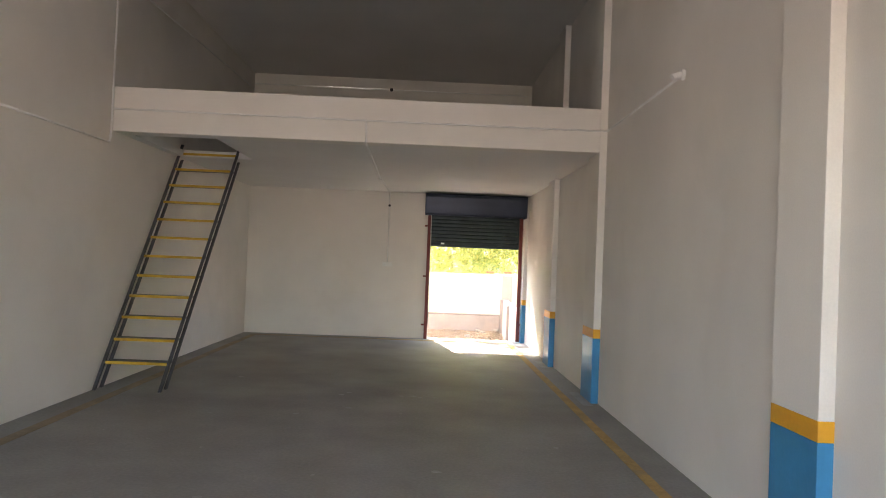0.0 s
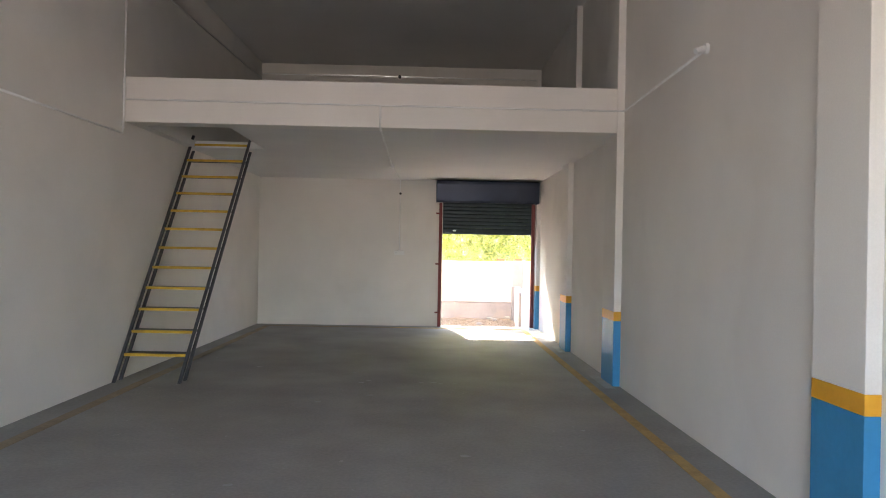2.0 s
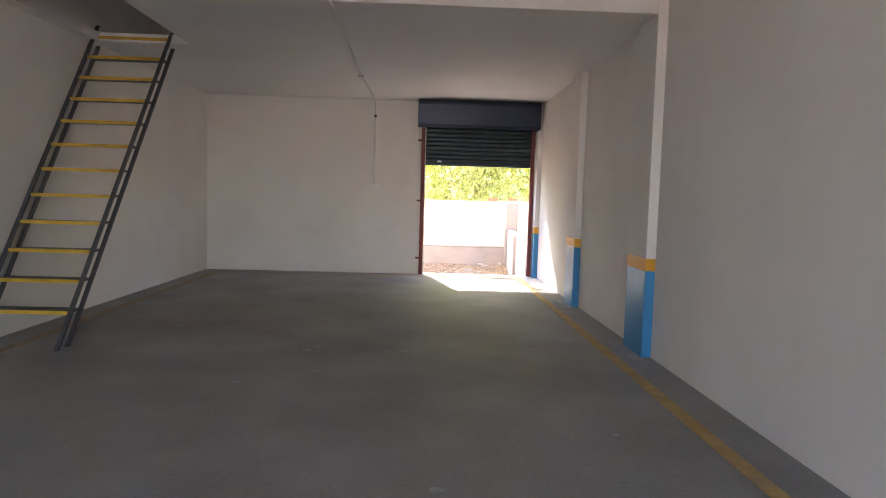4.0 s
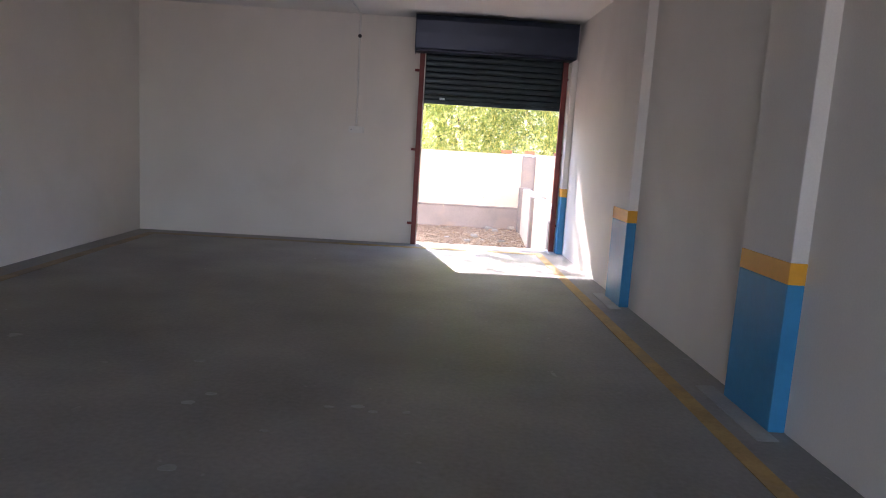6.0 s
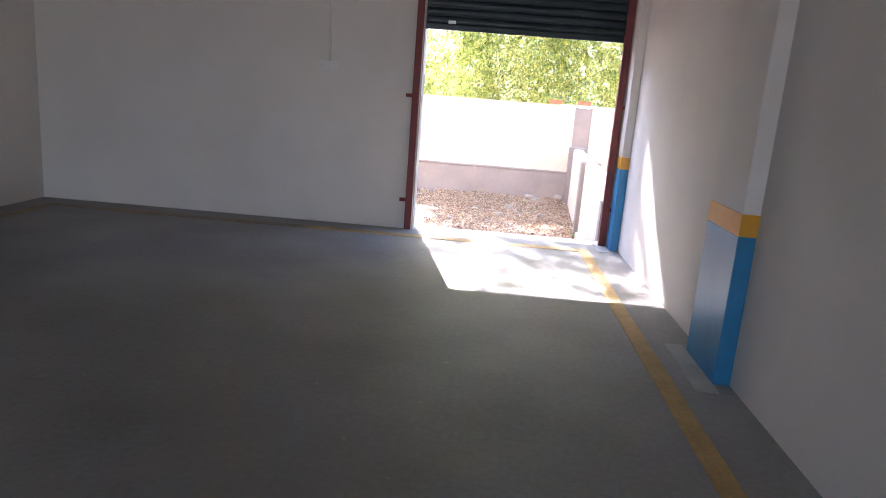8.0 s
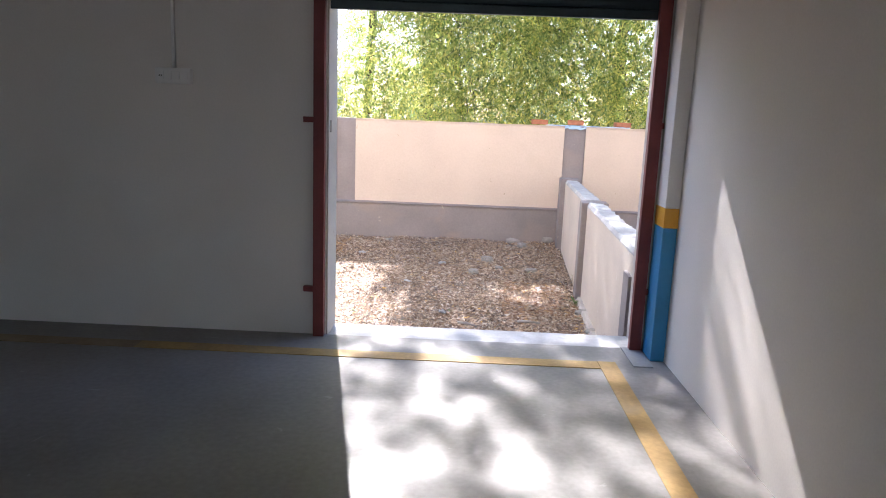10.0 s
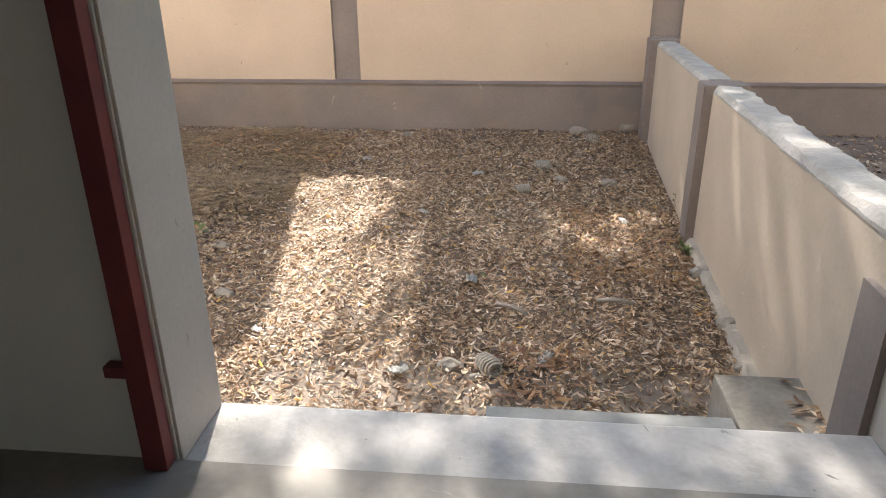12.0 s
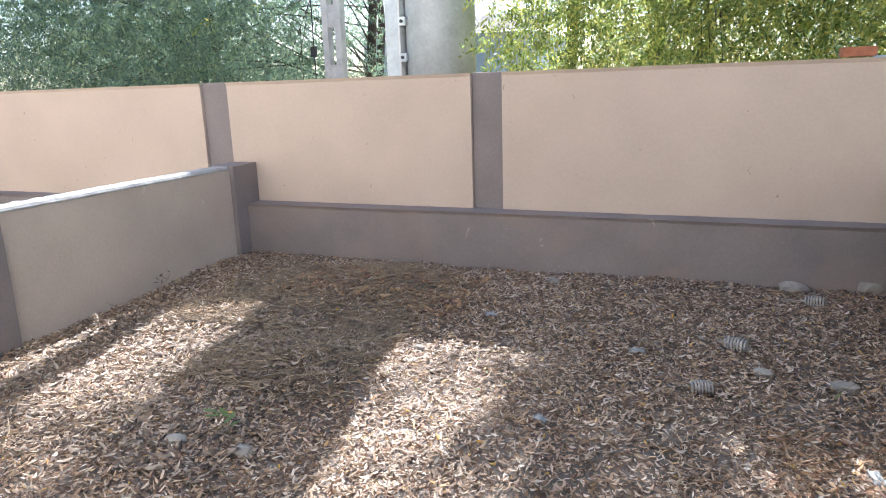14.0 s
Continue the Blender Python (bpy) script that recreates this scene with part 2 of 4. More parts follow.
def lump(bm, centre, size, seed, squash=0.7, detail=2):
    """A broken stone."""
    made = bmesh.ops.create_icosphere(bm, subdivisions=detail, radius=1.0)
    rnd = Vector((seed * 3.1, seed * 1.7, seed * 0.9))
    for v in made["verts"]:
        k = 1 + 0.35 * noise.noise(v.co * 1.3 + rnd) + 0.18 * noise.noise(v.co * 3.1 + rnd)
        v.co = Vector(centre) + Vector((v.co.x * size * k, v.co.y * size * 0.75 * k, v.co.z * size * squash * k))
    return bm


def mesh_of(name, bm, material, smooth=False):
    me = bpy.data.meshes.new(name)
    bm.normal_update()
    bm.to_mesh(me)
    bm.free()
    me.materials.append(material)
    if smooth:
        me.shade_smooth()
    return me


def part(name, bm, material, parent, label="", smooth=False):
    ob = new(name, mesh_of(name, bm, material, smooth))
    ob.parent = parent
    if label:
        tagged(ob, label)
    return ob


def thing(name, bm, material, label, category, group="", kind="", smooth=False):
    return tagged(new(name, mesh_of(name, bm, material, smooth)), label, category, group, kind)


def empty(name, at, label, category, group="", kind=""):
    ob = new(name)
    ob.empty_display_size = 0.1
    return tagged(ob, label, category, group, kind)


def raw(name, verts, faces, material, smooth=False):
    me = bpy.data.meshes.new(name)
    me.from_pydata(verts, [], faces)
    me.materials.append(material)
    if smooth:
        me.shade_smooth()
    return me


# ---- plan ----
FRONT, BACK_OUT = -17.0, 0.27           # front wall's inner face; back wall's outer face
CEIL_Z, LOFT_Z, BEAM_TOP = 5.34, 3.006, 3.53
DOOR_L, DOOR_R, LINTEL = -1.996, -0.09, 2.6
BEAM_F, BEAM_B = -6.065, -5.82
GROUND = -0.48


def left_x(y):
    """The left wall's inner face, which runs slightly out of square."""
    return -5.748 + 0.0187 * y


def right_wall_x(y):
    """The yard's right-hand low wall: its left face."""
    return -0.10 + 0.06 * y


def ground_z(x, y):
    h = 0.03 * noise.noise(Vector((x * 0.9, y * 0.9, 0.0))) + 0.015 * noise.noise(Vector((x * 3, y * 3, 2.0)))
    rise = 0.07 * min(1.0, max(0.0, (y - 4.0) / 2.0))
    heap = 0.14 * math.exp(-((x + 3.6) ** 2 / 0.35 + (y - 5.0) ** 2 / 0.2)) + 0.08 * math.exp(-((x + 4.3) ** 2 / 0.3 + (y - 4.2) ** 2 / 0.2)) + 0.12 * math.exp(-((x + 3.3) ** 2 / 0.3 + (y - 3.5) ** 2 / 0.12))
    return GROUND - 0.01 + h + rise + heap


# ---- setting: the hall ----
floor = thing("floor", cube(-6.3, 0.25, FRONT - 0.3, 0.0, -0.5, 0.0), M_FLOOR, "dusty grey cement floor with worn painted lines", "floor", kind="structure")
apron = thing("threshold", cube(DOOR_L, DOOR_R, 0.0, 0.285, -0.5, -0.012, bevel=0.012), M_APRON, "whitewashed cement threshold spotted with dirt", "threshold", kind="structure")
thing("wall_left", prism([(left_x(FRONT), FRONT), (left_x(0), 0), (left_x(0) - 0.25, 0), (left_x(FRONT) - 0.25, FRONT)], -0.5, 5.6), M_WALL,
      "plain white painted side wall", "wall", kind="structure")
thing("wall_right", cube(0.0, 0.25, FRONT, 0.0, -0.5, 5.6), M_WALL, "plain white painted wall with pilasters", "wall", kind="structure")
bm = bmesh.new()
box(bm, -6.3, DOOR_L, 0.0, BACK_OUT, -0.5, 5.6)
box(bm, DOOR_R, 0.25, 0.0, BACK_OUT, -0.5, 5.6)
box(bm, DOOR_L, DOOR_R, 0.0, BACK_OUT, LINTEL, 5.6)
thing("wall_back", bm, M_WALL, "white painted end wall around a shutter doorway", "wall", kind="structure")
# front wall is out of view; its opening is sized to balance the hall's light
bm = bmesh.new()
box(bm, -6.4, -5.05, FRONT - 0.25, FRONT, -0.5, 5.6)
box(bm, -0.85, 0.25, FRONT - 0.25, FRONT, -0.5, 5.6)
box(bm, -5.05, -0.85, FRONT - 0.25, FRONT, 3.3, 5.6)
thing("wall_front", bm, M_WALL, "white front wall around a wide open doorway", "wall", kind="structure")
thing("ceiling", cube(-6.4, 0.25, FRONT, 0.0, CEIL_Z, 5.58), M_CEIL, "plain painted concrete ceiling", "ceiling", kind="structure")
HX0, HX1, HY1 = -5.72, -4.72, -4.05     # hatch in the loft floor
bm = bmesh.new()
box(bm, HX1, 0.0, BEAM_B, 0.0, LOFT_Z, 3.1)
box(bm, left_x(0) - 0.1, HX1, HY1, 0.0, LOFT_Z, 3.1)
box(bm, left_x(-5) - 0.06, HX0, BEAM_B, HY1, LOFT_Z, 3.1)
thing("ceiling_loft", bm, M_CEIL, "white loft slab with a ladder hatch", "ceiling", kind="structure")
thing("beam_lower", cube(left_x(-6), -0.084, BEAM_F, BEAM_B, LOFT_Z - 0.004, BEAM_TOP, bevel=0.008), M_WALL, "white painted loft edge beam and parapet", "beam", kind="structure")
thing("beam_upper", cube(left_x(-6), -0.084, BEAM_F, BEAM_B, 4.94, CEIL_Z, bevel=0.008), M_WALL, "white painted concrete beam under the ceiling", "beam", kind="structure")


def pilaster(y0, y1, top, depth=0.088):
    p = empty("pilaster", (0, y0, 0), "white wall pilaster with an orange band over blue paint", "pilaster", "pilasters along the wall", "structure")
    part("shaft", cube(-depth, 0.0, y0, y1, 0.885, top, bevel=0.006), M_WALL, p)
    part("band", cube(-depth - 0.001, 0.0, y0 - 0.001, y1 + 0.001, 0.775, 0.885, bevel=0.003), M_ORANGE, p, "orange painted band")
    part("dado", cube(-depth - 0.001, 0.0, y0 - 0.001, y1 + 0.001, 0.0, 0.775, bevel=0.006), M_BLUE, p, "glossy blue paint")
    return p


pilaster(-10.74, -10.26, CEIL_Z)
pilaster(-6.08, -5.55, CEIL_Z)
pilaster(-3.31, -2.83, LOFT_Z)
pilaster(-0.22, -0.04, LOFT_Z, 0.078)
thing("pilaster_loft", cube(-0.088, 0.0, -3.75, -3.3, 3.1, CEIL_Z, bevel=0.006), M_WALL, "white pilaster in the loft", "pilaster", kind="structure")
for y0, y1 in ((-6.2, -5.4), (-3.42, -2.75), (-0.33, -0.0)):
    thing("floor_patch", cube(-0.2, -0.088, y0, y1, -0.01, 0.006, bevel=0.003), M_PATCH, "pale cement skirt at the foot of a pilaster", "floor patch", kind="structure")


def strip(name, pts, label, material=M_LINE):
    thing(name, prism(pts, -0.004, 0.004), material, label, "floor marking", "painted floor lines", "structure")


strip("floor_line", [(-0.41, -16.5), (-0.31, -16.5), (-0.29, -0.27), (-0.39, -0.27)], "worn yellow line painted along the floor")
strip("floor_line", [(-3.0, -0.385), (-0.392, -0.385), (-0.392, -0.275), (-3.0, -0.275)], "worn yellow line painted before the doorway")
strip("floor_line", [(-5.4, -0.38), (-3.0, -0.385), (-3.0, -0.275), (-5.4, -0.27)], "faded yellow line along the end wall", M_FADED)
strip("floor_line", [(-5.72, -16.0), (-5.6, -16.0), (-5.41, -0.27), (-5.52, -0.27)], "faded yellow line along the side wall", M_FADED)

# ---- roller shutter and its posts ----
shutter = empty("roller_shutter", (-1.1, 0, 0), "dark steel roller shutter rolled half up in its hood", "roller shutter")
SLAT, CUR_Y, CUR_Z = 0.075, 0.06, 1.912


def slat_mesh(x0, x1):
    """One slat: a shallow convex strip with a rolled lower lip."""
    bm = bmesh.new()
    prof = [(0.0, 0.0), (-0.006, 0.006), (-0.010, 0.022), (-0.0105, 0.04), (-0.008, 0.058), (-0.001, 0.068), (0.002, 0.0745), (0.008, 0.0745), (0.008, 0.0)]
    a = [bm.verts.new((x0, y, z)) for y, z in prof]
    b = [bm.verts.new((x1, y, z)) for y, z in prof]
    k = len(prof)
    for i in range(k):
        bm.faces.new((a[i], b[i], b[(i + 1) % k], a[(i + 1) % k]))
    bm.faces.new(a[::-1])
    bm.faces.new(b)
    bmesh.ops.recalc_face_normals(bm, faces=bm.faces[:])
    return mesh_of("slat", bm, M_SHUT)


slat_data = slat_mesh(DOOR_L - 0.02, DOOR_R + 0.03)
for i in range(9):
    s = new("slat", slat_data)
    s.parent = shutter
    s.location = (0, CUR_Y, CUR_Z + 0.05 + SLAT * i)
part("bottom_bar", cube(DOOR_L - 0.01, DOOR_R + 0.02, CUR_Y - 0.022, CUR_Y + 0.018, CUR_Z, CUR_Z + 0.05, bevel=0.005), M_SHUT, shutter)
part("lock_plate", cube(-1.78, -1.71, CUR_Y - 0.028, CUR_Y - 0.021, CUR_Z + 0.055, CUR_Z + 0.085, bevel=0.003), M_GALV, shutter, "small bare metal lock plate")
bm = bmesh.new()
prof = [(0.0, 2.975), (-0.44, 2.975), (-0.47, 2.955), (-0.478, 2.9), (-0.472, 2.75), (-0.462, 2.62), (-0.455, 2.565), (-0.44, 2.548), (0.0, 2.56)]
xs = [-2.13 + 2.055 * i / 12 for i in range(13)]
rings = [[bm.verts.new((x, y - (0.012 * math.sin(math.pi * i / 12) + 0.005 * noise.noise(Vector((x * 2, z * 3, 0)))) * (y < -0.1), z)) for y, z in prof] for i, x in enumerate(xs)]
for r, s in zip(rings, rings[1:]):
    for k in range(len(prof)):
        bm.faces.new((r[k], s[k], s[(k + 1) % len(prof)], r[(k + 1) % len(prof)]))
bm.faces.new(rings[0][::-1])
bm.faces.new(rings[-1])
bmesh.ops.recalc_face_normals(bm, faces=bm.faces[:])
part("hood", bm, M_HOOD, shutter, "dented navy sheet-metal hood", smooth=False)
for x in (-2.135, -0.083):
    part("end_plate", cube(x, x + 0.008, -0.485, -0.001, 2.54, 2.978, bevel=0.002), M_HOOD, shutter)
part("hood_lip", cube(-2.12, -0.09, -0.47, -0.45, 2.527, 2.55, bevel=0.004), M_HOOD, shutter)


def guide_post(x0, x1, lug_x, lugs):
    g = empty("shutter_guide", (x0, 0, 0), "red oxide painted steel shutter guide post", "guide post", "shutter guides")
    bm = bmesh.new()
    inner = x1 if lug_x < 0 else x0
    box(bm, x0, x1, -0.048, -0.002, 0.0, 2.55, bevel=0.003)
    part("channel", bm, M_RED, g)
    for z in lugs:
        a, b = (x0 - 0.06, x0 + 0.004) if lug_x < 0 else (x1 - 0.004, x1 + 0.05)
        part("lug", cube(a, b, -0.04, -0.004, z - 0.016, z + 0.016, bevel=0.003), M_RED, g)
    return g


guide_post(-2.066, -2.002, -1, (0.29, 1.29, 2.33))
guide_post(-0.158, -0.09, 1, (0.36, 1.33, 2.33))

# ---- ladder ----
ladder = empty("ladder", (-5.4, -6.2, 0), "steep dark steel ladder with twelve yellow-edged treads", "ladder")
FOOT_Y, HEAD_Y, HEAD_Z = -6.27, -3.97, 3.19


def rail_point(s, left, back):
    """Along the ladder: s from 0 at the foot to 1 at the head."""
    x = (-5.84 + 0.07 * s) if left else (-5.1 + 0.17 * s)
    return Vector((x, FOOT_Y + (HEAD_Y - FOOT_Y) * s + back, HEAD_Z * s))


def bar(a, b, wx, wy, material, name, parent):
    bm = bmesh.new()
    ends = []
    for p in (a, b):
        ends.append([bm.verts.new(p + Vector((dx, dy, 0))) for dx, dy in ((-wx, -wy), (wx, -wy), (wx, wy), (-wx, wy))])
    for k in range(4):
        bm.faces.new((ends[0][k], ends[0][(k + 1) % 4], ends[1][(k + 1) % 4], ends[1][k]))
    bm.faces.new(ends[0][::-1])
    bm.faces.new(ends[1])
    bmesh.ops.recalc_face_normals(bm, faces=bm.faces[:])
    bmesh.ops.bevel(bm, geom=bm.edges[:], offset=0.002, segments=1, affect="EDGES")
    return part(name, bm, material, parent)


for left in (True, False):
    for back in (0.0, 0.18):
        top = 1.0 if back == 0 else 0.93
        bar(rail_point(0, left, back), rail_point(top, left, back), 0.017, 0.02, M_STEEL, "rail", ladder)
for i in range(12):
    z = 0.30 + 0.2505 * i
    s = z / HEAD_Z
    a, b = rail_point(s, True, 0), rail_point(s, False, 0)
    tread = part("tread", cube(a.x + 0.015, b.x - 0.015, a.y + 0.0, a.y + 0.2, z - 0.022, z, bevel=0.003), M_STEEL, ladder)
    part("nosing", cube(a.x + 0.012, b.x - 0.012, a.y - 0.012, a.y + 0.004, z - 0.03, z + 0.003, bevel=0.002), M_TREAD, tread, "yellow painted tread edge")

# ---- conduits and fittings ----
def conduit(points, label, spacing=0.9, r=0.012):
    c = empty("conduit", points[0], label, "conduit", "surface conduits")
    part("pipe", tube(bmesh.new(), points, r, 8), M_PVC, c, smooth=True)
    for p, q in zip(points, points[1:]):
        p, q = Vector(p), Vector(q)
        k = max(1, int((q - p).length / spacing))
        for i in range(k):
            m = p.lerp(q, (i + 0.5) / k)
            d = (q - p).normalized() * 0.014
            part("saddle", tube(bmesh.new(), [m - d, m + d], r + 0.005, 8), M_PVC, c)
    return c


def lx(y):
    return left_x(y) + 0.011


conduit([(lx(-6), BEAM_F - 0.011, 3.265), (-2.89, BEAM_F - 0.011, 3.26), (-0.01, BEAM_F - 0.011, 3.262), (-0.011, -6.2, 3.262), (-0.011, -8.43, 3.3)], "white plastic conduit run along the loft beam")
conduit([(-2.89, BEAM_F - 0.011, 3.25), (-2.889, BEAM_F - 0.011, 2.993), (-2.889, BEAM_B, 2.993), (-2.93, -2.44, 2.993), (-2.872, -0.012, 2.993), (-2.872, -0.012, 1.54)],
        "white plastic conduit across the soffit down to a switch box")
conduit([(lx(-8.5), -8.5, 2.843), (lx(-6.14), -6.14, 2.86), (lx(-6.12), -6.12, 3.0), (lx(-6.1), -6.1, 4.9), (lx(-5.7), -5.7, 4.86), (lx(-0.1), -0.1, 5.0)], "white plastic conduit climbing the side wall")
conduit([(lx(-16), -16.0, 2.80), (lx(-8.5), -8.5, 2.843)], "white plastic conduit along the side wall")
conduit([(left_x(0) + 0.02, -0.012, 5.12), (-0.1, -0.012, 5.12)], "white plastic conduit along the loft's end wall")
thing("conduit_joint", tube(bmesh.new(), [(-2.872, -0.001, 2.72), (-2.872, -0.032, 2.72)], 0.024, 14), M_DARK, "small dark round joint on the conduit", "junction box")
thing("junction_box", tube(bmesh.new(), [(-2.93, -2.44, LOFT_Z), (-2.93, -2.44, 2.968)], 0.034, 16), M_PVC, "round white junction box under the soffit", "junction box")
thing("junction_box", tube(bmesh.new(), [(-2.93, -0.001, 5.12), (-2.93, -0.035, 5.12)], 0.035, 16), M_DARK, "round junction box in the loft", "junction box")
box_thing = empty("switch_box", (-2.87, 0, 1.5), "white switch box with four rocker switches", "switch box")
part("body", cube(-2.972, -2.768, -0.045, -0.001, 1.462, 1.548, bevel=0.006), M_PVC, box_thing)
for i in range(4):
    part("switch", cube(-2.95 + 0.045 * i, -2.918 + 0.045 * i, -0.052, -0.045, 1.482, 1.528, bevel=0.003), M_PVC, box_thing)
for i in range(2):
    part("socket_hole", cube(-2.945 + 0.012 * i, -2.94 + 0.012 * i, -0.054, -0.0515, 1.5, 1.508), M_DARK, box_thing)
holder = empty("lamp_holder", (0, -8.46, 3.3), "white batten lamp holder without a bulb", "lamp holder")
part("base", tube(bmesh.new(), [(-0.001, -8.48, 3.3), (-0.03, -8.48, 3.3)], 0.045, 18), M_PVC, holder)
part("socket", tube(bmesh.new(), [(-0.03, -8.48, 3.3), (-0.08, -8.49, 3.285), (-0.11, -8.495, 3.27)], [0.028, 0.024, 0.027], 16), M_PVC, holder)

# ---- yard: ground, walls ----
def axis(lo, a, b, hi, fine, k):
    far = np.geomspace(1.0, 1.0 + hi - b, k) - 1.0
    near = np.geomspace(1.0, 1.0 + a - lo, k) - 1.0
    return np.concatenate([a - near[::-1][:-1], np.arange(a, b, fine), b + far])


gx, gy = axis(-600, -7.5, 3.5, 600, 0.09, 14), axis(-600, 0.3, 7.0, 900, 0.09, 14)
verts = [(x, y, ground_z(x, y) if 0 < y < 9 and -12 < x < 8 else GROUND + 0.03) for y in gy for x in gx]
w = len(gx)
faces = [(j * w + i, j * w + i + 1, (j + 1) * w + i + 1, (j + 1) * w + i) for j in range(len(gy) - 1) for i in range(w - 1)
         if not (gy[j + 1] < 0.32 and gy[j] > FRONT - 1 and gx[i] > -6.6 and gx[i + 1] < 0.3)]
tagged(new("ground", raw("ground", verts, faces, M_SOIL, True)), "dry grey-brown soil under fallen leaves", "ground", kind="structure")


def rough_wall(a, b, thick, z0, z1, chip=0.012, step=0.08, seed=0.0):
    """A plastered wall along a line, thick to its right-hand side, with a chipped, uneven top."""
    a, b = Vector((*a, 0)), Vector((*b, 0))
    d = (b - a).normalized()
    side = Vector((d.y, -d.x, 0))
    n = max(2, int((b - a).length / step))
    bm = bmesh.new()
    rows = []
    for i in range(n + 1):
        p = a.lerp(b, i / n)
        j = [chip * (noise.noise(Vector((i * 0.37, seed, q * 5.0))) + 0.7 * noise.noise(Vector((i * 1.3, seed + 4, q * 3.0)))) for q in range(4)]
        rows.append([bm.verts.new(p + Vector((0, 0, z0))), bm.verts.new(p + Vector((0, 0, z1 - 0.03 + j[0] * 0.8))),
                     bm.verts.new(p + side * (0.018 + j[1] * 0.8) + Vector((0, 0, z1 + j[1] * 0.6))),
                     bm.verts.new(p + side * (thick - 0.018 + j[2] * 0.8) + Vector((0, 0, z1 + j[2] * 0.6))),
                     bm.verts.new(p + side * thick + Vector((0, 0, z1 - 0.03 + j[3] * 0.8))), bm.verts.new(p + side * thick + Vector((0, 0, z0)))])
    for r, s in zip(rows, rows[1:]):
        for k in range(5):
            bm.faces.new((r[k], r[k + 1], s[k + 1], s[k]))
    bm.faces.new(rows[0][::-1])
    bm.faces.new(rows[-1])
    bmesh.ops.recalc_face_normals(bm, faces=bm.faces[:])
    return bm


CW = 6.10
compound = empty("compound_wall", (0, CW, 0), "cream panelled compound wall with grey plinth and pillars", "boundary wall", kind="structure")
part("plinth", rough_wall((22, CW), (-24, CW), -0.24, -0.7, 0.084, 0.006, 0.12, 3.0), M_GREY, compound, "grey painted plinth with crumbling foot")
PILLARS = [(-15.0, -14.7), (-12.6, -12.3), (-9.6, -9.3), (-5.99, -5.655), (-3.05, -2.765), (0.25, 0.56), (3.3, 3.6), (6.3, 6.6), (9.3, 9.6)]
for x0, x1 in PILLARS:
    part("pillar", cube(x0, x1, CW - 0.005, CW + 0.2, -0.6, 1.275, bevel=0.008), M_GREY, compound, "grey painted pillar")
edges_x = [-24.0] + [v for p in PILLARS for v in p] + [22.0]
for x0, x1 in zip(edges_x[::2], edges_x[1::2]):
    part("panel", rough_wall((x1, CW + 0.07), (x0, CW + 0.07), -0.11, 0.07, 1.272, 0.004, 0.15, x0), M_CREAM, compound, "cream rendered panel")

low_r = empty("yard_wall_right", (0, 3, 0), "low pale plastered partition wall with a chipped top", "low wall", kind="structure")
part("panel", rough_wall((right_wall_x(0.3), 0.3), (right_wall_x(6.09), 6.09), 0.17, -0.75, 0.53, 0.022, 0.06, 1.0), M_LOW, low_r)
for y0, y1, zt, proud in ((0.3, 0.55, 0.4, 0.025), (2.9, 3.12, 0.543, 0.055), (5.5, 5.8, 0.56, 0.065)):
    x = right_wall_x(y0) - proud
    part("pillar", prism([(x, y0), (x + 0.27, y0), (x + 0.27 + 0.06 * (y1 - y0), y1), (x + 0.06 * (y1 - y0), y1)], -0.75, zt, bevel=0.008 if zt > 0.5 else 0.03), M_GREY, low_r, "grey painted pillar")
for ya, yb in ((0.3, 2.88), (3.14, 5.48)):
    part("coping", rough_wall((right_wall_x(ya) - 0.004, ya), (right_wall_x(yb) - 0.004, yb), 0.178, 0.505, 0.545, 0.013, 0.05, ya + 2.0), M_COPING, low_r, "pale broken cement along the wall top, toned as sunlit")
low_l = empty("yard_wall_left", (-5.2, 3, 0), "low pale plastered partition wall", "low wall", kind="structure")
part("panel", rough_wall((-5.43, 6.09), (-5.43, 0.3), 0.2, -0.75, 0.47, 0.012, 0.06, 7.0), M_LOW, low_l)
for y0, y1 in ((0.3, 0.5), (3.02, 3.3), (5.69, 6.09)):
    part("pillar", cube(-5.68, -5.38, y0, y1, -0.75, 0.478, bevel=0.008), M_GREY, low_l, "grey painted pillar")
part("coping", rough_wall((-5.424, 5.68), (-5.424, 3.31), 0.206, 0.455, 0.474, 0.012, 0.03, 13.0), M_COPING, low_l, "pale broken cement along the wall top, toned as sunlit")
thing("wall_outer", cube(-20, -6.3, 0.0, BACK_OUT, -0.7, 5.6), M_OUT, "rendered outer wall of the neighbouring units", "wall", kind="structure")
thing("wall_outer_2", cube(0.25, 16, 0.0, BACK_OUT, -0.7, 5.6), M_OUT, "rendered outer wall of the neighbouring units", "wall", kind="structure")
thing("stone_slab", cube(-1.19, -0.36, 0.29, 0.6, -0.235, -0.2, bevel=0.004), M_STONE, "grey polished stone slab laid as a step", "stone slab")
thing("step_base", cube(-1.15, -0.38, 0.288, 0.56, -0.6, -0.235, bevel=0.01), M_POLE, "rough cement footing under the step slab", "step", kind="structure")
thing("cement_block", cube(-0.352, 0.05, 0.288, 0.87, -0.6, -0.197, bevel=0.012), M_BLOCK, "low grey cement block beside the doorway", "cement block")

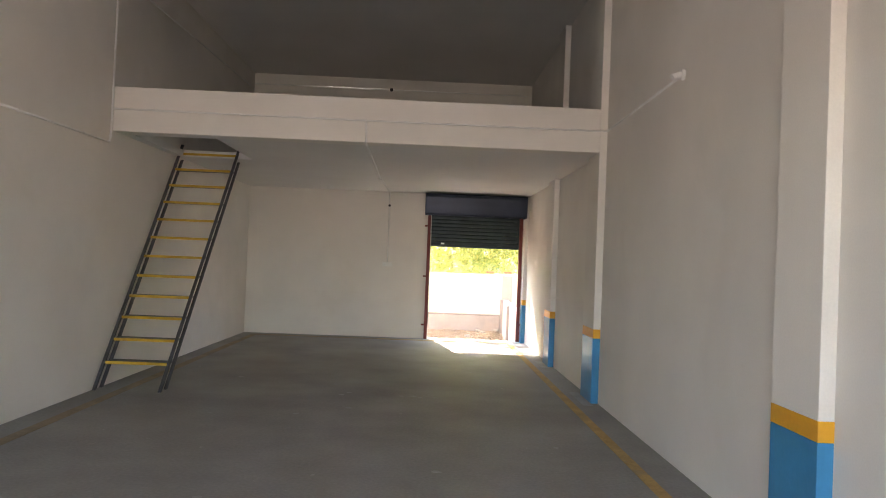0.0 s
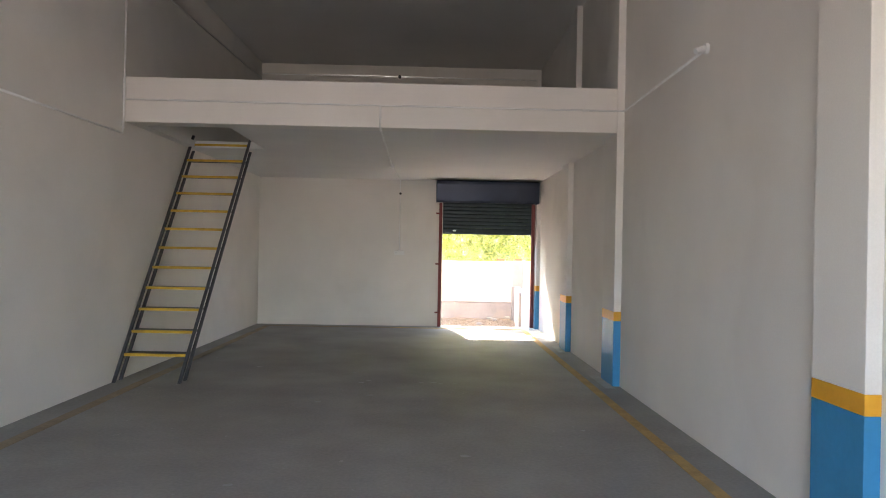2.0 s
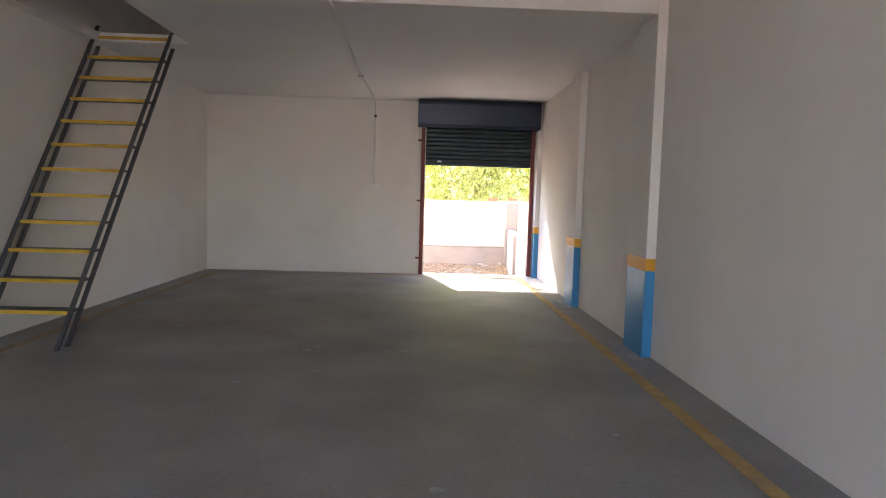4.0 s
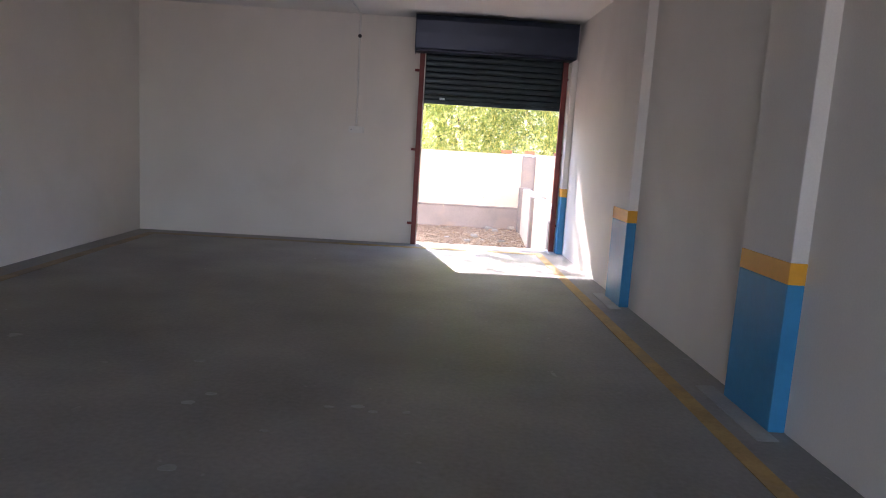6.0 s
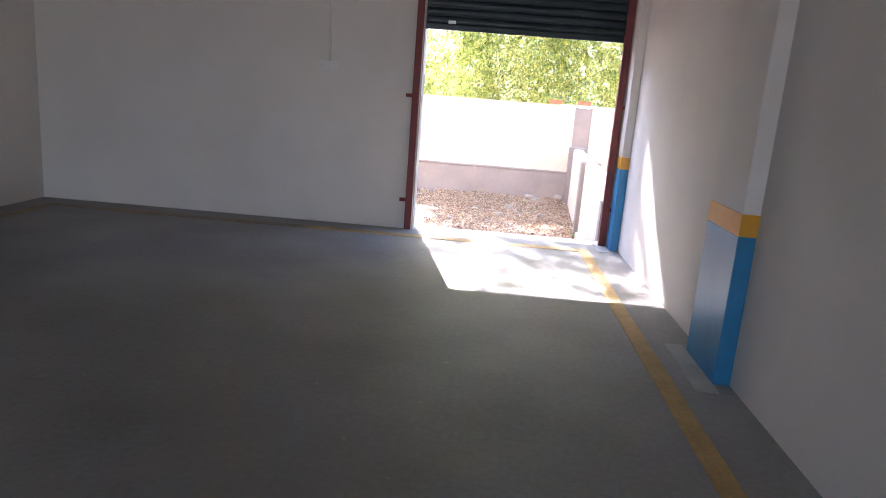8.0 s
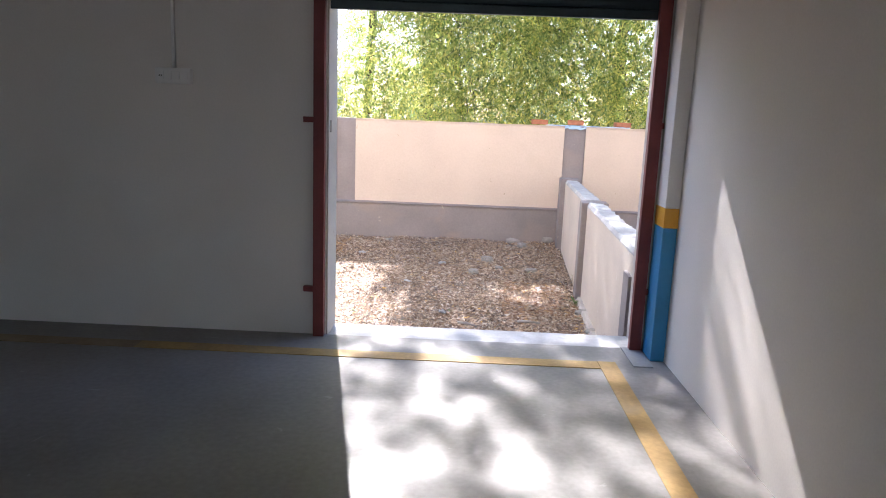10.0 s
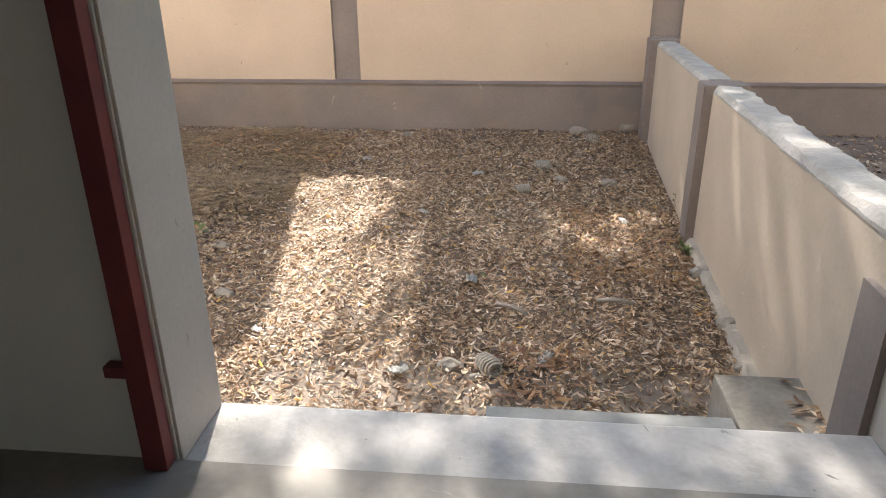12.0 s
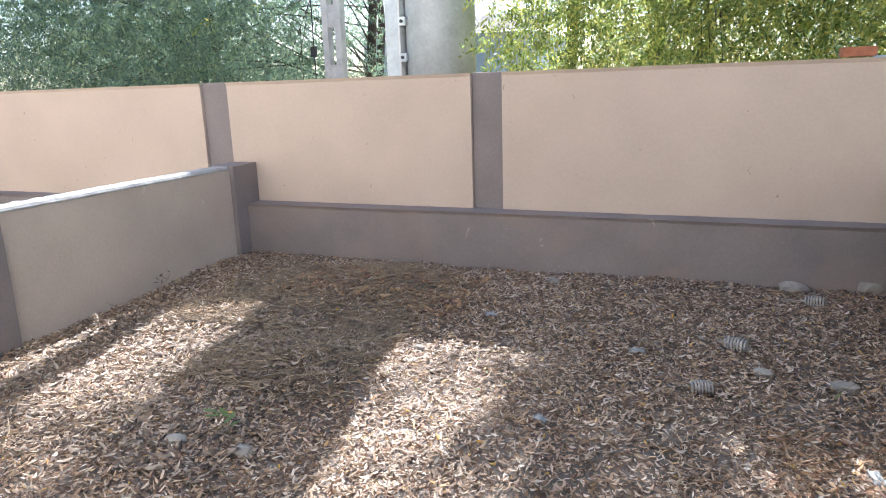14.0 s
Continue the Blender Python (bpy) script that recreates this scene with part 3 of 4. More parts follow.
# ---- beyond the compound wall ----
silo = empty("steel_silo", (-4.25, 8.5, 0), "tall galvanised steel cylinder with a bolted flange", "silo")
SX, SY, SR = -4.28, 8.5, 0.43
bm = bmesh.new()
lathe(bm, [(SR, -0.6), (SR, 2.4), (SR + 0.006, 2.41), (SR + 0.006, 2.45), (SR, 2.46), (SR, 6.0)], (SX, SY), 48)
part("shell", bm, M_GALV, silo, smooth=True)
part("back_plate", cube(-4.98, -4.7, SY - 0.12, SY + 0.02, -0.6, 6.0, bevel=0.005), M_GALV, silo, "flat galvanised side plate")
part("flange", cube(-4.72, -4.695, SY - 0.3, SY - 0.1, -0.6, 6.0, bevel=0.003), M_PVC, silo, "pale edge flange")
for i in range(9):
    z = 1.05 + 0.42 * i
    lug = part("clamp", cube(-4.69, -4.6, SY - 0.36, SY - 0.27, z, z + 0.1, bevel=0.01), M_GALV, silo)
    part("bolt", tube(bmesh.new(), [(-4.645, SY - 0.375, z + 0.05), (-4.645, SY - 0.35, z + 0.05)], 0.022, 6), M_STEEL, lug)
pole = empty("utility_pole", (-6.1, 9.0, 0), "weathered precast concrete utility pole with a slot", "utility pole")
bm = bmesh.new()
for x0, x1 in ((-6.225, -6.135), (-6.03, -5.93)):
    box(bm, x0, x1, 8.93, 9.07, -0.6, 7.0, bevel=0.008)
for z0, z1 in ((-0.6, 1.5), (2.0, 2.3), (2.8, 3.1), (3.6, 7.0)):
    box(bm, -6.137, -6.028, 8.95, 9.05, z0, z1)
part("shaft", bm, M_APRON, pole)
part("cable", tube(bmesh.new(), [(-6.4, 8.98, -0.55), (-6.4, 8.97, 2.0), (-6.39, 8.96, 7.0)], 0.008, 6), M_DARK, pole, "thin dark earthing cable")
part("meter_box", cube(-6.43, -6.36, 8.92, 8.99, 1.62, 1.76, bevel=0.006), M_DARK, pole, "small dark terminal box")
house = empty("outbuilding", (-9.5, 24, 0), "pale blue limewashed outbuilding under corrugated sheets", "building")
part("wall", cube(-12.5, -6.6, 22, 27, -0.6, 2.75), M_HOUSE, house)
bm = bmesh.new()
k = 60
rows = []
for y, z in ((21.6, 2.72), (24.5, 3.5)):
    rows.append([bm.verts.new((-12.8 + 6.5 * i / k, y, z + 0.05 * (i % 2))) for i in range(k + 1)])
for i in range(k):
    bm.faces.new((rows[0][i], rows[0][i + 1], rows[1][i + 1], rows[1][i]))
bmesh.ops.solidify(bm, geom=bm.faces[:], thickness=0.02)
part("roof", bm, M_POLE, house, "grey corrugated roof sheets")
part("door", cube(-10.6, -9.7, 21.95, 22.02, -0.5, 1.6, bevel=0.01), M_STEEL, house)


# ---- trees ----
def sprays(pos, way, length, pairs, rng, leaf_len, leaf_wid):
    """Feathered leaf sprays: opposite narrow leaflets along a drooping stalk. Returns corners and faces."""
    n = len(pos)
    way = way / np.linalg.norm(way, axis=1, keepdims=True)
    ref = rng.normal(size=(n, 3))
    side = np.cross(way, ref)
    side /= np.linalg.norm(side, axis=1, keepdims=True)
    up = np.cross(side, way)
    out = []
    for k in range(pairs):
        f = (k + 1) / pairs
        base = pos + way * (length * f)[:, None] - np.array([0, 0, 1.0]) * (length * 0.35 * f * f)[:, None]
        for s in (-1, 1):
            d = side * s * 0.85 + way * 0.5 + up * rng.normal(0, 0.25, (n, 1)) + np.array([0, 0, -0.25])
            d /= np.linalg.norm(d, axis=1, keepdims=True)
            nrm = up + rng.normal(0, 0.45, (n, 3))
            wv = np.cross(d, nrm)
            wv /= np.linalg.norm(wv, axis=1, keepdims=True)
            ll = (leaf_len * rng.uniform(0.7, 1.2, n) * (1 - 0.35 * abs(f - 0.5)))[:, None]
            ww = leaf_wid * rng.uniform(0.8, 1.2, (n, 1))
            q = np.stack([base, base + d * ll * 0.45 + wv * ww, base + d * ll - np.array([0, 0, 0.12]) * ll, base + d * ll * 0.45 - wv * ww], 1)
            out.append(q)
    v = np.concatenate(out).reshape(-1, 3)
    return v, np.arange(len(v)).reshape(-1, 4)


def quads(name, v, f, material):
    me = bpy.data.meshes.new(name)
    me.vertices.add(len(v))
    me.vertices.foreach_set("co", v.astype(np.float32).ravel())
    me.loops.add(f.size)
    me.loops.foreach_set("vertex_index", f.astype(np.int32).ravel())
    me.polygons.add(len(f))
    me.polygons.foreach_set("loop_start", np.arange(0, f.size, f.shape[1], dtype=np.int32))
    me.polygons.foreach_set("loop_total", np.full(len(f), f.shape[1], dtype=np.int32))
    me.update(calc_edges=True)
    me.validate()
    me.materials.append(material)
    return me


def sun_gap(p, rng):
    """Canopy openings, cut so the sun through them meets chosen ground and walls; True where leaves stay."""
    d = (p[:, 2] + 0.47) / 1.912
    gx0, gy0 = p[:, 0] + d * 0.44, p[:, 1] - d * 2.06
    u = rng.uniform(size=len(p))
    wob = 0.15 * np.sin(gy0 * 2.3) + 0.1 * np.sin(gy0 * 5.1 + 1)
    stripe = (np.abs(gx0 + 2.5 + wob) < 0.72) & (gy0 > 0.1) & (gy0 < 4.6)
    left = (gx0 < -3.7) & (gx0 > -6.5) & (np.abs(gy0 - 3.5 - 0.45 * (gx0 + 4.5)) < 0.95)
    spot = (np.hypot(gx0 + 0.35, (gy0 - 3.0) * 0.7) < 0.45)
    near = (gx0 > -2.4) & (gx0 < -1.3) & (gy0 > 0.3) & (gy0 < 1.5)
    keep = np.ones(len(p), bool)
    keep &= ~(stripe & (u < 0.995))
    keep &= ~(left & (u < 0.98))
    keep &= ~(spot & (u < 0.9))
    keep &= ~(near & (u < 0.85))
    hole = np.sin(gx0 * 12.0 + 1.3 * np.sin(gy0 * 7.0)) + np.sin(gy0 * 11.0 + 1.5 * np.sin(gx0 * 8.0 + 1)) + 0.7 * np.sin((gx0 + gy0) * 19.0)
    keep &= ~((gy0 < 0.35) & (gy0 > -3.5) & (hole > 0.35) & (u < 0.985))
    for plane, y0, y1, z0, z1, share in ((0.1, 0.3, 5.8, -0.6, 0.7, 0.45), (0.0, -2.7, -0.1, 0.0, 1.5, -0.1)):
        d = (plane - p[:, 0]) / 0.44
        yw, zw = p[:, 1] - 2.06 * d, p[:, 2] - 1.912 * d
        q = 0.68 * yw - 0.73 * zw
        streak = (zw > z0) & (zw < z1) & (yw > y0) & (yw < y1) & (np.sin(q * 13) + 0.7 * np.sin(q * 31 + 1) > share)
        keep &= ~(streak & (u < 0.97))
    return keep


def tree(at, height, low, spread, clumps, per, seed, material, label, leaf=(0.082, 0.0125), pairs=7, centre=None, trunk_r=0.11, thin=True, name="tree", tight=1.2):
    """A spreading tree: leaning trunk, limbs to some clumps of foliage, feathered leaf sprays."""
    rng = np.random.default_rng(seed)
    tr = empty(name, at, label, "tree", "trees behind the compound wall")
    x, y = at
    top = Vector((x + rng.normal(0, 0.3), y + rng.normal(0, 0.3), height * 0.8))
    cx, cy = centre or at
    pts = [Vector((x, y, GROUND - 0.1)), Vector((x + 0.05, y - 0.06, 0.9)), Vector((x + 0.18, y + 0.05, height * 0.3)), Vector((x * 0.6 + top.x * 0.4, y, height * 0.55)), top]
    part("trunk", tube(bmesh.new(), pts, [trunk_r * 1.3, trunk_r, trunk_r * 0.85, trunk_r * 0.5, trunk_r * 0.15], 10), M_BARK, tr, smooth=True)
    pos, way = [], []
    for i in range(clumps):
        a, r = rng.uniform(0, 2 * math.pi), math.sqrt(rng.uniform(0, 1)) * spread
        h = rng.uniform(0, 1)
        z = low + (height - low) * h
        r *= math.sqrt(max(0.45, 1 - (abs(h - 0.35) / 0.72) ** 2))
        c = np.array([cx + r * math.cos(a), cy + r * 0.8 * math.sin(a), z])
        if i % 5 < 2:
            c = np.array([cx + rng.uniform(-1, 1) * spread, rng.uniform(7.2, 9.6) if thin else cy, low + 0.2 + rng.uniform(0, 3.2)])
        if c[1] < 6.9:
            c[1] = 6.9 + rng.uniform(0, 0.6)
        tip = Vector(c)
        m = int(per * rng.uniform(0.6, 1.4))
        off = rng.normal(0, 1, (m, 3)) * np.array([0.46, 0.46, 0.33]) * rng.uniform(0.8, 1.4) * (tight if z > 7 else 1.0)
        pos.append(c + off)
        way.append((off + rng.normal(0, 0.25, (m, 3))) * np.array([1, 1, 0.45]) + np.array([0, 0, -0.06]))
        # no limbs where they would cross the camera's view of the silo
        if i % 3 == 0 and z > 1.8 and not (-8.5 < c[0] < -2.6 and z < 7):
            s = min(0.9, max(0.25, (z - 0.6) / height))
            seg = s * 3.999
            root = pts[int(seg)].lerp(pts[int(seg) + 1], seg - int(seg))
            mid = root.lerp(tip, 0.5) + Vector((rng.normal(0, 0.2), rng.normal(0, 0.2), rng.uniform(-0.2, 0.3)))
            limb = tube(bmesh.new(), [root, root.lerp(mid, 0.5) + Vector((0, 0, 0.08)), mid, tip], [0.024, 0.018, 0.012, 0.004], 5, cap=False)
            for j in range(3):
                e = tip + Vector(off[j % m])
                tube(limb, [mid.lerp(tip, 0.4 + 0.2 * j), tip.lerp(e, 0.5), e], [0.007, 0.005, 0.002], 3, cap=False)
            part("limb", limb, M_BARK, tr)
    pos, way = np.concatenate(pos), np.concatenate(way)
    ok = pos[:, 1] > 6.45
    if thin:
        ok &= sun_gap(pos, rng)
    # leaves cleared to keep silo, pole and outbuilding in the camera's view
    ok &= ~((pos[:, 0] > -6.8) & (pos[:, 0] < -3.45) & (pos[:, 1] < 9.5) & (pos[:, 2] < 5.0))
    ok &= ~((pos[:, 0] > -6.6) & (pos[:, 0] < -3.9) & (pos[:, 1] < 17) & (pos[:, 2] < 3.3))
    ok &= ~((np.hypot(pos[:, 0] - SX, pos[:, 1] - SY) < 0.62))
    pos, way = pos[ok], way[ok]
    v, f = sprays(pos, way, rng.uniform(0.22, 0.4, len(pos)), pairs, rng, *leaf)
    crown = new("crown", quads("crown", v, f, material))
    crown.parent = tr
    return tr


NEEM = "spreading neem tree with feathery yellow-green leaves"
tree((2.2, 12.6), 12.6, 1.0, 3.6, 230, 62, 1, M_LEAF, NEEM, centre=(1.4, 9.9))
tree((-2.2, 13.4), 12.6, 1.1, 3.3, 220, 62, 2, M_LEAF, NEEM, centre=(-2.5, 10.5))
# unseen tree, added so its high crown breaks up sun on the hall floor
tree((-3.6, 12.8), 13.4, 6.6, 3.4, 150, 40, 9, M_LEAF, "unseen neem whose high crown is added to dapple the floor", centre=(-2.9, 10.4), tight=0.62)
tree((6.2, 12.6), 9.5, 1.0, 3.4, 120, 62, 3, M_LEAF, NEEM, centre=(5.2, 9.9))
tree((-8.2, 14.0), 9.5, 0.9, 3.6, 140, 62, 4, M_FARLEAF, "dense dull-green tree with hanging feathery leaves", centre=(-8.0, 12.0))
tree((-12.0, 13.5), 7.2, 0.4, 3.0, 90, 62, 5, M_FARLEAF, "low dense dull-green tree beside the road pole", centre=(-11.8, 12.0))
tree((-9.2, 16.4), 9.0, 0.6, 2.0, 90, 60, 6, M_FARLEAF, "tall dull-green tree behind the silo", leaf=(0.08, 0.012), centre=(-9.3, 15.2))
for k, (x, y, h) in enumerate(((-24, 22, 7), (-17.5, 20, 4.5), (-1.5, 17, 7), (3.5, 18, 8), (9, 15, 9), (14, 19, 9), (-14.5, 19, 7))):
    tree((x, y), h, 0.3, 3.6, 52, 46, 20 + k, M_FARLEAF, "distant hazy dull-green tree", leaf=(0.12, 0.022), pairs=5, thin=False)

# ---- things on the compound wall ----
def brick(x, y, z, turn, n):
    bm = cube(-0.115, 0.115, -0.055, 0.055, 0.0, 0.07, bevel=0.006)
    for v in bm.verts:
        v.co += 0.003 * noise.noise_vector(v.co * 20 + Vector((n, n, n)))
    b = thing("brick", bm, M_BRICK, "loose red brick lying on the wall top", "brick", "bricks on the wall")
    b.matrix_world = pose(x, y, z, 0, 0, turn)


brick(-0.1, CW + 0.12, 1.283, 4, 1)
brick(0.42, CW + 0.1, 1.292, -6, 2)
brick(1.1, CW + 0.12, 1.283, 8, 3)
bm = bmesh.new()
nx, ny = 60, 10
grid = [[bm.verts.new((-0.02 + 1.2 * i / nx, CW - 0.03 + 0.3 * j / ny + 0.02 * noise.noise(Vector((i * 0.2, j * 0.3, 0))),
                       1.282 + 0.012 * abs(noise.noise(Vector((i * 0.35, j * 0.6, 5)))) - (0.05 + 0.03 * noise.noise(Vector((i * 0.3, 0, 9)))) * (j == 0)))
         for j in range(ny + 1)] for i in range(nx + 1)]
for i in range(nx):
    for j in range(ny):
        bm.faces.new((grid[i][j], grid[i + 1][j], grid[i + 1][j + 1], grid[i][j + 1]))
thing("plastic_sheet", bm, M_CLOTH, "crumpled pale blue plastic sheet weighted by bricks", "plastic sheet", smooth=True)

# ---- fallen leaves and litter ----
def litter(name, count, region, seed, size, material, label, lift=0.012, category="leaf litter"):
    """Curled dry leaves strewn over the soil."""
    rng = np.random.default_rng(seed)
    x0, x1, y0, y1 = region
    p = np.stack([rng.uniform(x0, x1, count), rng.uniform(y0, y1, count)], 1)
    rx = -0.10 + 0.06 * p[:, 1]
    if x1 < 1.0:
        p = p[p[:, 0] < rx - 0.02]
        bare = (p[:, 1] < 1.3) & (p[:, 0] > -2.2)
        p = p[~bare | (rng.uniform(size=len(p)) < 0.55)]
    dust = np.array([noise.noise(Vector((a * 0.8, b * 0.8, 7.0))) + 0.5 * noise.noise(Vector((a * 2.3, b * 2.3, 3.0))) for a, b in p])
    p = p[(dust < 0.22) | (rng.uniform(size=len(p)) < 0.75)]
    n = len(p)
    z = np.array([ground_z(a, b) for a, b in p]) + rng.uniform(0.002, lift, n)
    a = rng.uniform(0, 2 * math.pi, n)
    ln = size * rng.uniform(0.4, 1.5, n)
    wd = ln * rng.uniform(0.17, 0.33, n)
    tilt, roll, curl = rng.normal(0, 0.3, n), rng.normal(0, 0.4, n), rng.uniform(-0.08, 0.2, n)
    d = np.stack([np.cos(a), np.sin(a), np.tan(np.clip(tilt, -0.7, 0.7))], 1)
    s = np.stack([-np.sin(a), np.cos(a), np.tan(np.clip(roll, -0.9, 0.9))], 1)
    c = np.column_stack([p, z])
    up = np.array([0, 0, 1.0])
    L, W, C = ln[:, None] / 2, wd[:, None] / 2, (curl * ln)[:, None]
    v = np.stack([c - d * L + up * C, c - d * L * 0.3 + s * W, c + d * L * 0.35 + s * W * 0.85, c + d * L + up * C, c + d * L * 0.35 - s * W * 0.85, c - d * L * 0.3 - s * W], 1)
    v[:, :, 2] += np.maximum(0, (z - lift)[:, None] - v[:, :, 2].min(1, keepdims=True))
    idx = np.arange(n)[:, None] * 6
    f = np.concatenate([idx + np.array([[0, 1, 2, 3]]), idx + np.array([[0, 3, 4, 5]])])
    ob = new(name, quads(name, v.reshape(-1, 3), f, material))
    return tagged(ob, label, category, kind="stuff")


litter("leaf_litter", 205000, (-5.42, 0.26, 0.32, 6.1), 11, 0.034, M_LITTER, "thick carpet of dry brown and straw-coloured leaves", 0.03)
litter("dark_leaves", 2600, (-4.1, -2.9, 3.1, 4.3), 14, 0.05, M_DARKLITTER, "dark brown leaves over the straw", 0.06)
litter("dark_leaves", 5000, (-5.2, -3.0, 2.3, 4.0), 15, 0.05, M_DARKLITTER, "dark brown leaves in loose ridges", 0.045)
litter("rust_leaves", 1800, (-4.3, -2.7, 4.6, 5.5), 16, 0.05, M_REDLITTER, "rust-coloured dry leaves over the straw heap", 0.05)
litter("rust_leaves", 1500, (-0.75, 0.0, 2.2, 3.6), 17, 0.045, M_REDLITTER, "rust-coloured dry leaves by the low wall", 0.036)
litter("rust_leaves", 260, (-1.15, -0.75, 1.0, 1.5), 18, 0.06, M_REDLITTER, "reddish dry leaves near the threshold", 0.036)
litter("leaf_litter", 9000, (0.5, 5.0, 0.35, 6.1), 12, 0.06, M_LITTER, "dry fallen leaves in the neighbouring yard", 0.02)
litter("green_leaves", 60, (-5.0, 0.1, 0.5, 5.0), 13, 0.05, M_GREENLEAF, "few fresh green leaves fallen on the litter", 0.03, "leaves")


def twigs(name, n, region, seed, length, label):
    rng = random.Random(seed)
    bm = bmesh.new()
    for i in range(n):
        x, y, a = rng.uniform(region[0], region[1]), rng.uniform(region[2], region[3]), rng.uniform(0, 6.28)
        l = length * rng.uniform(0.4, 1.3)
        z = ground_z(x, y) + rng.uniform(0.012, 0.05)
        dx, dy = l * math.cos(a), l * math.sin(a)
        tube(bm, [(x, y, z), (x + dx * 0.5 + rng.uniform(-.02, .02), y + dy * 0.5, z + rng.uniform(0, 0.03)), (x + dx, y + dy, max(z + rng.uniform(-0.02, 0.06), ground_z(x + dx, y + dy) + 0.005))],
             [0.003, 0.0025, 0.001], 4, cap=False)
    thing(name, bm, M_TWIG, label, "dry grass", kind="stuff")


twigs("dry_grass", 1700, (-4.7, -2.9, 3.9, 5.4), 3, 0.2, "heap of dry straw and broken twigs")
twigs("dry_grass", 700, (-3.9, -2.85, 3.1, 3.8), 6, 0.2, "small heap of dry straw and leaf stalks")
twigs("long_twigs", 90, (-5.2, -3.4, 2.2, 4.2), 7, 0.55, "long fallen twigs lying across the leaves")
twigs("twigs", 300, (-5.0, -0.2, 0.6, 5.8), 4, 0.16, "thin dry twigs among the leaves")


def stone(x, y, size, n, label="pale broken stone among the leaves", squash=0.6):
    bm = lump(bmesh.new(), (0, 0, 0), size, n, squash)
    s = thing("stone", bm, M_ROCK, label, "stone", "stones in the yard")
    s.location = (x, y, ground_z(x, y) + size * squash * 0.35)


for n, (x, y, s) in enumerate(((0.06, 5.95, 0.15), (-0.42, 5.85, 0.1), (-0.2, 5.95, 0.07), (-0.5, 6.0, 0.06), (-2.75, 4.06, 0.05), (-0.31, 4.17, 0.075), (-1.38, 1.3, 0.06), (-1.25, 1.2, 0.035), (-3.39, 2.58, 0.06), (-2.72, 1.95, 0.065), (-0.7, 4.25, 0.06),
                               (0.02, 2.4, 0.09), (-0.02, 1.75, 0.07), (-0.05, 1.35, 0.06), (-2.9, 1.7, 0.07), (-3.0, 2.6, 0.06), (-2.2, 5.6, 0.06))):
    stone(x, y, s, n + 1)


def litter_piece(x, y, size, n):
    bm = bmesh.new()
    k = 8
    g = [[bm.verts.new((size * (i / k - 0.5), size * 0.55 * (j / k - 0.5), 0.02 + 0.25 * size * noise.noise(Vector((i * 0.7, j * 0.7, n * 3.3))))) for j in range(k + 1)] for i in range(k + 1)]
    for i in range(k):
        for j in range(k):
            bm.faces.new((g[i][j], g[i + 1][j], g[i + 1][j + 1], g[i][j + 1]))
    bmesh.ops.solidify(bm, geom=bm.faces[:], thickness=0.003)
    p = thing("plastic_scrap", bm, M_PAPER, "crumpled white plastic scrap on the leaves", "litter", "plastic scraps", smooth=True)
    p.matrix_world = pose(x, y, ground_z(x, y) + 0.02, 6 * math.sin(n), 5, n * 47)


for n, (x, y, s) in enumerate(((-1.61, 1.22, 0.1), (-1.333, 2.19, 0.12), (-2.36, 1.49, 0.08), (-1.4, 4.35, 0.1), (-0.94, 1.364, 0.09), (-0.32, 3.25, 0.1), (-1.75, 3.3, 0.08), (-2.45, 4.7, 0.09))):
    litter_piece(x, y, s, n + 1)


def cord_hank(x, y, turn, k):
    """Pale cord wound into a short fat hank, with a loose tail."""
    bm = bmesh.new()
    coil = [(-0.062 * k + 0.0028 * k * q, 0.045 * k * (1 - 0.3 * (q / 22 - 1) ** 2) * math.cos(q), 0.036 * k * (1 - 0.3 * (q / 22 - 1) ** 2) * math.sin(q)) for q in np.linspace(0, 44, 130)]
    tube(bm, coil, 0.0065 * k, 5)
    tube(bm, [(-0.06 * k, 0.03, -0.01), (-0.13 * k, 0.06, -0.03), (-0.2 * k, 0.05, -0.03), (-0.27 * k, 0.09, -0.035)], 0.005, 5)
    c = thing("cord_hank", bm, M_CORD, "wound hank of pale cord on the leaves", "cord", "cord hanks in the yard", smooth=True)
    c.matrix_world = pose(x, y, ground_z(x, y) + 0.042 * k, 0, 0, turn)


cord_hank(-1.2, 1.26, -55, 1.0)
cord_hank(-0.835, 4.55, -20, 1.1)
cord_hank(-1.016, 3.93, 10, 0.95)
cord_hank(-0.31, 5.52, -15, 1.05)
for x, y, a, l in ((-1.1, 1.86, -35, 0.2), (-0.55, 1.95, -8, 0.2)):
    s = thing("stick", tube(bmesh.new(), [(-l / 2, 0, 0), (0, 0.008, 0.006), (l / 2, 0, 0)], [0.011, 0.013, 0.01], 7), M_ROCK, "short pale stick among the leaves", "stick", "sticks in the yard", smooth=True)
    s.matrix_world = pose(x, y, ground_z(x, y) + 0.03, 0, 0, a)
tile = thing("broken_tile", cube(-0.13, 0.13, -0.008, 0.008, 0.0, 0.1, bevel=0.003), M_PAPER, "broken white tile leaning on the plinth", "tile")
tile.matrix_world = pose(-1.28, CW - 0.075, ground_z(-1.28, CW - 0.075) + 0.03, -22, 6, 8)


